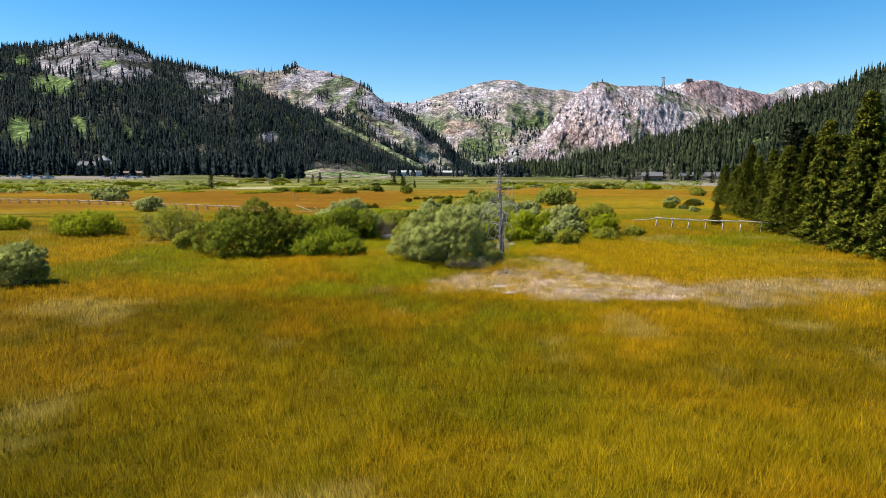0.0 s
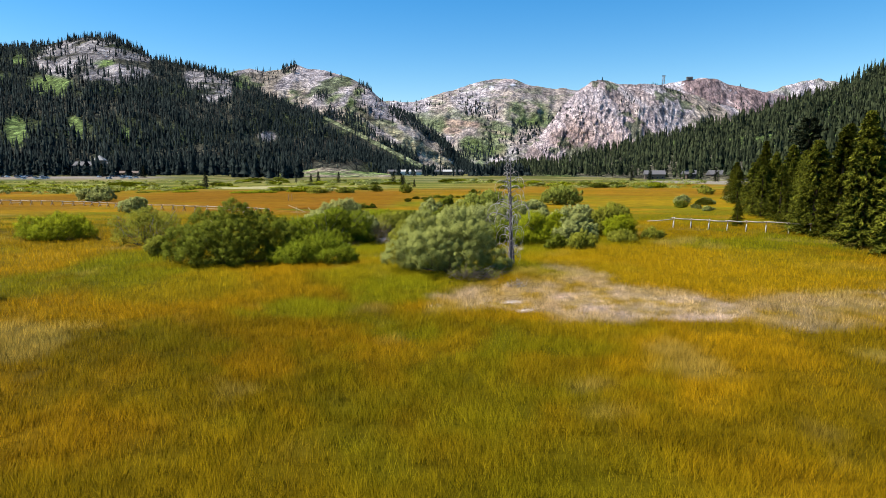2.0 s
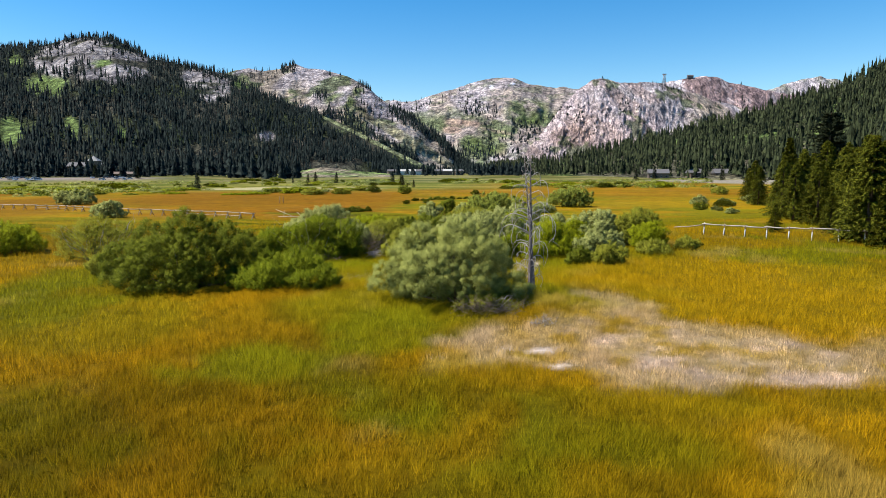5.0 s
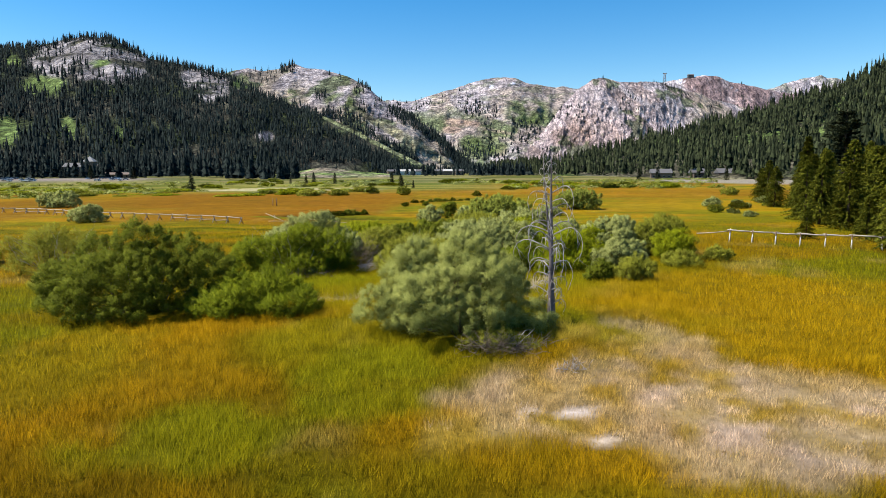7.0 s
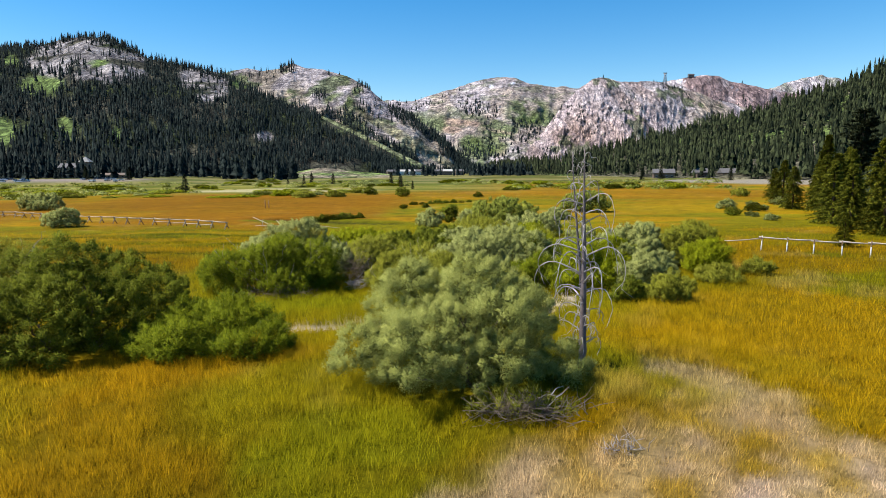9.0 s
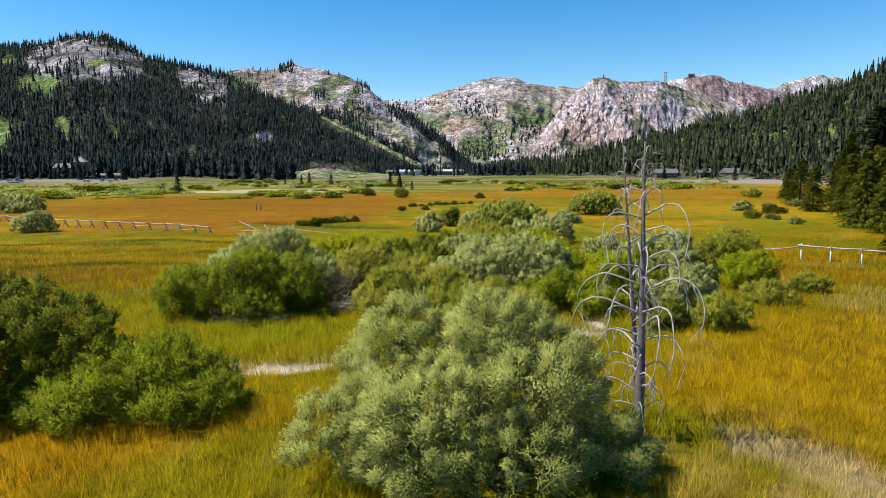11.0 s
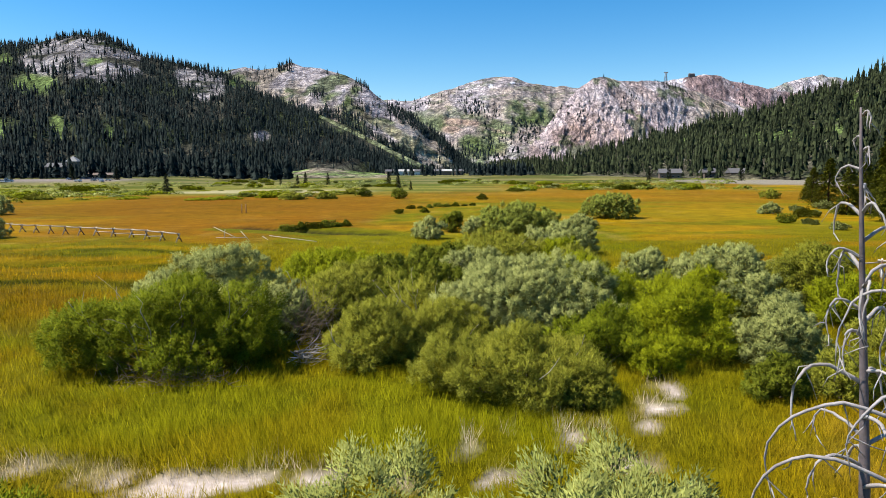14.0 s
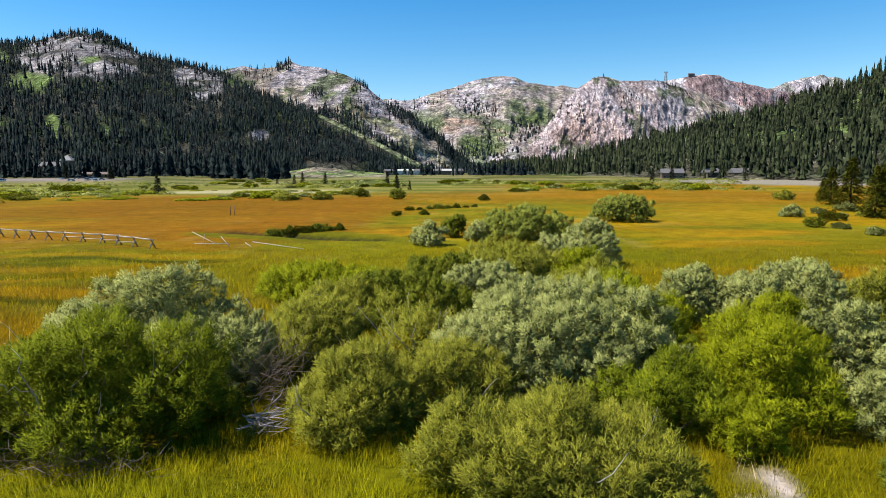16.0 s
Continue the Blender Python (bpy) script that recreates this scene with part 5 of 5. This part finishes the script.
fence("buck_fence", "weathered buck-and-rail fence of crossed brown poles", [(-34.9, 126.4), (-43.8, 132.4), (-50.2, 135.2), (-64.5, 141.0), (-87.0, 154.5), (-118.0, 163.0), (-160.0, 176.0)], 3.1, 1.12, (M_POST, M_RAIL), 3201)
# of each crossed pair one leg is coloured as sunlit, the other left brown
fence("rail_fence", "pale wooden rail fence with leaning posts, one leg coloured sunlit", [(33.0, 98.0), (43.1, 91.2), (52.0, 85.6), (57.0, 82.0)], 2.35, 1.45, (M_LIT_LEG, M_POST), 3202, lower=False)
bent = thing("fallen_rail", "grey rail leaning down from the fence end", "rail")
part("rail", tube(bmesh.new(), [(29.6, 99.4, 0.9), (31.4, 98.8, 1.05), (33.2, 98.0, 1.35)], [0.05, 0.06, 0.06], 7), M_RAIL, bent)
RAILS = [((-32.0, 130.6, 1.5), (-28.0, 127.6, 0.35)), ((-31.3, 129.3, 0.25), (-27.0, 128.6, 0.3)), ((-27.4, 127.4, 1.25), (-26.2, 126.6, 0.2)), ((-23.5, 126.4, 0.75), (-16.6, 121.4, 0.55)), ((-24.5, 126.9, 0.6), (-23.6, 126.1, 0.25)), ((-30.4, 129.8, 0.1), (-30.2, 129.7, 1.3)), ((0.4, 112.0, 1.0), (2.2, 111.5, 1.2))]
for a, b in RAILS:
    log = thing("fallen_rail", "bleached broken fence rail lying in the grass", "rail", "broken fence rails")
    part("rail", tube(bmesh.new(), [a, Vector(a).lerp(Vector(b), 0.5), b], [0.045, 0.042, 0.036], 7), M_RAIL, log)
for x in (-44.4, -43.5):
    post = thing("field_post", "short dark wooden post standing in the rust meadow", "post", "pair of field posts", at=(x, 180, 0))
    part("post", tube(bmesh.new(), [(0, 0, -0.3), (0.03, 0, 1.9)], [0.1, 0.09], 8), M_POST, post)


# ---- creek ----
def creek_line(x):
    return 140.5 - 0.25 * (x + 20) + 3.0 * np.sin(x * 0.13)


wx2 = np.linspace(-40, -8, 60)
wv = np.concatenate([np.c_[wx2, creek_line(wx2) - 1.7, 0 * wx2 - 0.78], np.c_[wx2, creek_line(wx2) + 1.7, 0 * wx2 - 0.78]])
k = np.arange(59)
m_water, n, l, p = material("creek_water")
p.inputs["Base Color"].default_value = (0.02, 0.025, 0.02, 1)
p.inputs["Roughness"].default_value = 0.06
bump_node(n, l, p, noise_node(n, l, 3.0, 3, 0.5), 0.15, 0.03)
creek = new("water", mesh_from("water", wv, np.concatenate([np.c_[k, k + 1, k + 61], np.c_[k, k + 61, k + 60]]), None, True, m_water))
tagged(creek, "still dark creek water between low banks", "creek", kind="structure")


# ---- buildings ----
def house(name, label, x, y, turn, w, d, h, roof_h, wall, roof, windows=4, pyramid=False, group="", at_z=0.0):
    ob = thing(name, label, "house", group, at=(x, y, at_z - 0.2))
    part("wall", block(bmesh.new(), (-w / 2, -d / 2, 0), (w / 2, d / 2, h)), wall, ob)
    bm, e = bmesh.new(), 0.8
    top = [(-0.02, 0), (0.02, 0)] if pyramid else [(-w / 2 - e, 0), (w / 2 + e, 0)]
    lo = [bm.verts.new((sx * (w / 2 + e), sy * (d / 2 + e), h - 0.25)) for sx, sy in ((-1, -1), (1, -1), (1, 1), (-1, 1))]
    lo2 = [bm.verts.new((v.co.x, v.co.y, h + 0.02)) for v in lo]
    r0, r1 = (bm.verts.new((tx, ty, h + roof_h)) for tx, ty in top)
    bm.faces.new(lo[::-1])
    for k in range(4):
        bm.faces.new((lo[k], lo[(k + 1) % 4], lo2[(k + 1) % 4], lo2[k]))
    bm.faces.new((lo2[0], lo2[1], r1, r0))
    bm.faces.new((lo2[2], lo2[3], r0, r1))
    bm.faces.new((lo2[1], lo2[2], r1))
    bm.faces.new((lo2[3], lo2[0], r0))
    part("roof", bm, roof, ob)
    for k in range(windows):
        cx = -w / 2 + w * (k + 0.5) / windows
        pane = part("window", block(bmesh.new(), (cx - 0.7, -d / 2 - 0.06, 1.0), (cx + 0.7, -d / 2 + 0.02, 2.5)), M_GLASS, ob)
        bm = bmesh.new()
        block(bm, (cx - 0.85, -d / 2 - 0.1, 0.85), (cx + 0.85, -d / 2 - 0.01, 1.0))
        block(bm, (cx - 0.85, -d / 2 - 0.1, 2.5), (cx + 0.85, -d / 2 - 0.01, 2.65))
        part("frame", bm, M_LIGHT_ROOF, pane)
    ob.rotation_euler.z = radians(turn)
    return ob


house("lodge", "brown timber lodge with a long shingled roof under pines", -350, 622, 8, 30, 14, 10.5, 4.0, M_WALL, M_ROOF, 6, at_z=3.4)
tower_top = house("lodge_tower", "square lodge tower with a pale pyramid roof", -337, 612, 8, 9, 9, 15.5, 5.0, M_WALL, M_SHINGLE, 2, True, at_z=3.4)
house("long_shed", "long low brown shed at the mountain's foot", -300, 586, 3, 30, 9, 3.2, 2.0, M_WALL, M_WALL, 5, at_z=3.4)
HOUSES = "houses below the wooded ridge"
house("valley_house", "dark brown house with a grey roof beneath conifers", 214, 632, -12, 19, 12, 5.2, 4.0, M_WALL, M_ROOF, 4, group=HOUSES)
house("valley_house", "brown house with a grey gable roof beneath conifers", 246, 622, 6, 12, 11, 5.5, 4.0, M_WALL, M_ROOF, 3, group=HOUSES)
house("valley_house", "dark house with a broad low roof beneath conifers", 272, 612, -6, 22, 13, 5.2, 4.2, M_WALL, M_ROOF, 4, group=HOUSES)
house("valley_house", "reddish brown house at the edge of the woods", 300, 462, 18, 15, 11, 5.2, 3.6, M_WALL, M_LIGHT_ROOF, 3, group=HOUSES)
VILLAGE = "buildings of the far village"
for k, (x, y, w, wall, roof) in enumerate([(-68, 1180, 30, M_WHITE, M_LIGHT_ROOF), (-48, 1210, 18, M_WHITE, M_ROOF), (-95, 1160, 16, M_WALL, M_ROOF), (8, 1150, 16, M_WALL, M_LIGHT_ROOF), (28, 1130, 14, M_WALL, M_ROOF), (62, 1120, 20, M_WHITE, M_ROOF), (-10, 1220, 20, M_WALL, M_ROOF)]):
    house("village_building", "pale lodge building in the far village" if wall == M_WHITE else "brown chalet in the far village", x, y, 10 * k % 30, w, 12, 7.5, 3.5, wall, roof, 4, group=VILLAGE)


# ---- parked cars ----
def car(label, mat):
    ob = thing("parked_car", label, "car", "cars parked by the lodge")
    bm = block(bmesh.new(), (-2.2, -0.9, 0.35), (2.2, 0.9, 0.95))
    part("body", bm, mat, ob)
    bm = bmesh.new()
    lo = [bm.verts.new(v) for v in ((-1.6, -0.85, 0.95), (1.2, -0.85, 0.95), (1.2, 0.85, 0.95), (-1.6, 0.85, 0.95))]
    hi = [bm.verts.new(v) for v in ((-1.2, -0.7, 1.5), (0.6, -0.7, 1.5), (0.6, 0.7, 1.5), (-1.2, 0.7, 1.5))]
    bm.faces.new(hi)
    for k in range(4):
        bm.faces.new((lo[k], lo[(k + 1) % 4], hi[(k + 1) % 4], hi[k]))
    part("cabin", bm, M_GLASS, ob)
    part("roof", block(bmesh.new(), (-1.24, -0.74, 1.5), (0.64, 0.74, 1.58)), mat, ob)
    for sx in (-1.35, 1.35):
        for sy in (-0.85, 0.85):
            part("wheel", tube(bmesh.new(), [(sx, sy - 0.1, 0.33), (sx, sy + 0.1, 0.33)], [0.33, 0.33], 12), M_RUBBER, ob)
    return ob


cars = [car("white parked car on the gravel lot", painted("white_car_paint", (0.8, 0.8, 0.8), 0.3)), car("silver parked car on the gravel lot", painted("silver_car_paint", (0.5, 0.52, 0.55), 0.3, 0.3)), car("dark parked car on the gravel lot", painted("dark_car_paint", (0.04, 0.05, 0.07), 0.3))]
rng = np.random.default_rng(79)
for k in range(46):
    x = rng.uniform(-395, -322) if k < 34 else rng.uniform(-290, -245)
    y = 505 + 8 * (k % 4) + rng.uniform(-1, 1)
    m = pose(x, y, float(ground_height(np.array(x), np.array(y))) + 0.01, 0, 0, rng.choice((80, 95, 10)) + rng.normal(0, 4))
    if k < 3:
        cars[k].matrix_world = m
    else:
        copy_thing(cars[(0, 1, 0, 2)[k % 4]], m)

# ---- lift tower and summit hut ----
mast = thing("lift_tower", "steel cable-car tower on the granite bluff", "tower", at=(979, 2785, 380))
for sx in (-1, 1):
    for sy in (-1, 1):
        part("leg", tube(bmesh.new(), [(sx * 6, sy * 6, -5), (sx * 2.5, sy * 2.5, 46)], [1.1, 0.8], 6), M_STEEL, mast)
for z in (10, 22, 34):
    s = 6 - 3.5 * z / 46
    for a, b in (((-s, -s), (s, -s)), ((s, -s), (s, s)), ((s, s), (-s, s)), ((-s, s), (-s, -s))):
        part("brace", tube(bmesh.new(), [(*a, z), (*b, z + 8)], [0.5, 0.5], 5), M_STEEL, mast)
part("crossarm", block(bmesh.new(), (-8, -2, 44), (8, 2, 48)), M_STEEL, mast)
hut = house("summit_hut", "grey lift station on the far ridge", 1336, 3398, 0, 30, 16, 14, 5, M_ROOF, M_ROOF, 3, at_z=496)

# ---- grass ----
LX, LY, LG = np.arange(-84, 84.1, 0.35), np.arange(10, 152.1, 0.35), 0.35
lgx, lgy = np.meshgrid(LX, LY, indexing="ij")
LOOK = np.concatenate([meadow_tint(lgx, lgy), ground_height(lgx, lgy)[..., None], dry_cover(lgx, lgy)[..., None], sand_cover(lgx, lgy)[..., None]], -1)


def look_up(x, y):
    """Tint, height, dryness and bareness of the meadow, from a grid."""
    i, j = np.clip((x - LX[0]) / LG, 0, len(LX) - 1.01), np.clip((y - LY[0]) / LG, 0, len(LY) - 1.01)
    i0, j0 = i.astype(int), j.astype(int)
    fi, fj = (i - i0)[:, None], (j - j0)[:, None]
    return (LOOK[i0, j0] * (1 - fi) + LOOK[i0 + 1, j0] * fi) * (1 - fj) + (LOOK[i0, j0 + 1] * (1 - fi) + LOOK[i0 + 1, j0 + 1] * fi) * fj


def grass(name, label, y_lo, y_hi, per_m2, seed, tall, thin, cover):
    """Blades thinning out with the distance from the middle of the meadow."""
    rng = np.random.default_rng(seed)
    n = int(per_m2 * 60 * (y_hi - y_lo))
    u = rng.uniform(-1, 1, n)
    x = -1.5 + np.sign(u) * np.where(np.abs(u) < 0.5, np.abs(u) * 24, 12 / np.maximum(2 - 2 * np.abs(u), 0.12))
    y = rng.uniform(y_lo, y_hi, n)
    away = np.maximum(1.0, np.abs(x + 1.5) / 12)
    far_ = np.maximum(1.0, (y - 46) / 22)
    k = (rng.uniform(0, 1, n) < 1 / np.maximum(far_ / away, 1.0) ** 1.3) & (np.abs(x) < 80) & (rng.uniform(0, 1, n) < cover(x, y))
    for fx_, fy_, a, b in FOOT:
        k &= ((x - fx_) / a) ** 2 + ((y - fy_) / b) ** 2 > 0.7
    x, y = x[k], y[k]
    n = len(x)
    scale = np.maximum(np.maximum(1.0, np.abs(x + 1.5) / 12), (y - 46) / 22)
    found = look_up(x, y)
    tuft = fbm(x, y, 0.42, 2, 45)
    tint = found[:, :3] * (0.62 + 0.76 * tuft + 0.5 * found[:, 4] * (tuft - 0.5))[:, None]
    clump = fbm(x, y, 0.8, 2, 41)
    h = tall * (0.3 + 0.9 * clump + 0.45 * tuft) * rng.uniform(0.6, 1.2, n)
    h = h * (1 - 0.45 * found[:, 4]) * (1 - 0.8 * step(y, 95, 150))
    h = h * (1 + 0.35 * inside(x, y, -4, 69.3, 12.0, 1.5, 0, 0.4, 2, 35))
    wd = thin * rng.uniform(0.6, 1.4, n) * scale**0.6
    a = rng.uniform(0, 3.14, n)
    bend = rng.normal(0, 0.32, (n, 2)) + np.c_[0.5 * (fbm(x, y, 5, 2, 42) - 0.4), 0.5 * (fbm(x, y, 5, 2, 43) - 0.5)]
    z = found[:, 3] - 0.03
    base = np.c_[x, y, z]
    side = np.c_[np.cos(a), np.sin(a), 0 * a] * wd[:, None] / 2
    tip = base + np.c_[bend * h[:, None], h]
    verts = np.stack([base - side, base + side, tip], 1).reshape(-1, 3)
    cols = np.repeat(tint, 3, 0)
    lay = unit(np.c_[rng.normal(0, 0.3, (n, 2)), np.full(n, 0.8)])
    ob = new(name, mesh_from(name, verts, np.arange(3 * n).reshape(-1, 3), cols, False, M_GRASS, np.repeat(lay, 3, 0)))
    return tagged(ob, label, "grass", kind="stuff")


def living(x, y):
    return (1 - 0.97 * look_up(x, y)[:, 5]) * (0.25 + 0.75 * step(fbm(x, y, 0.9, 3, 44), 0.32, 0.55)) * (1 - step(y, 100, 150)) * step(y, 11, 17)


grass("grass_near", "gold and green sedge grass of the open meadow", 12, 64, 330, 4001, 0.45, 0.0145, living)
grass("grass_far", "tall green and gold grass among the willows", 64, 150, 230, 4002, 0.52, 0.017, living)
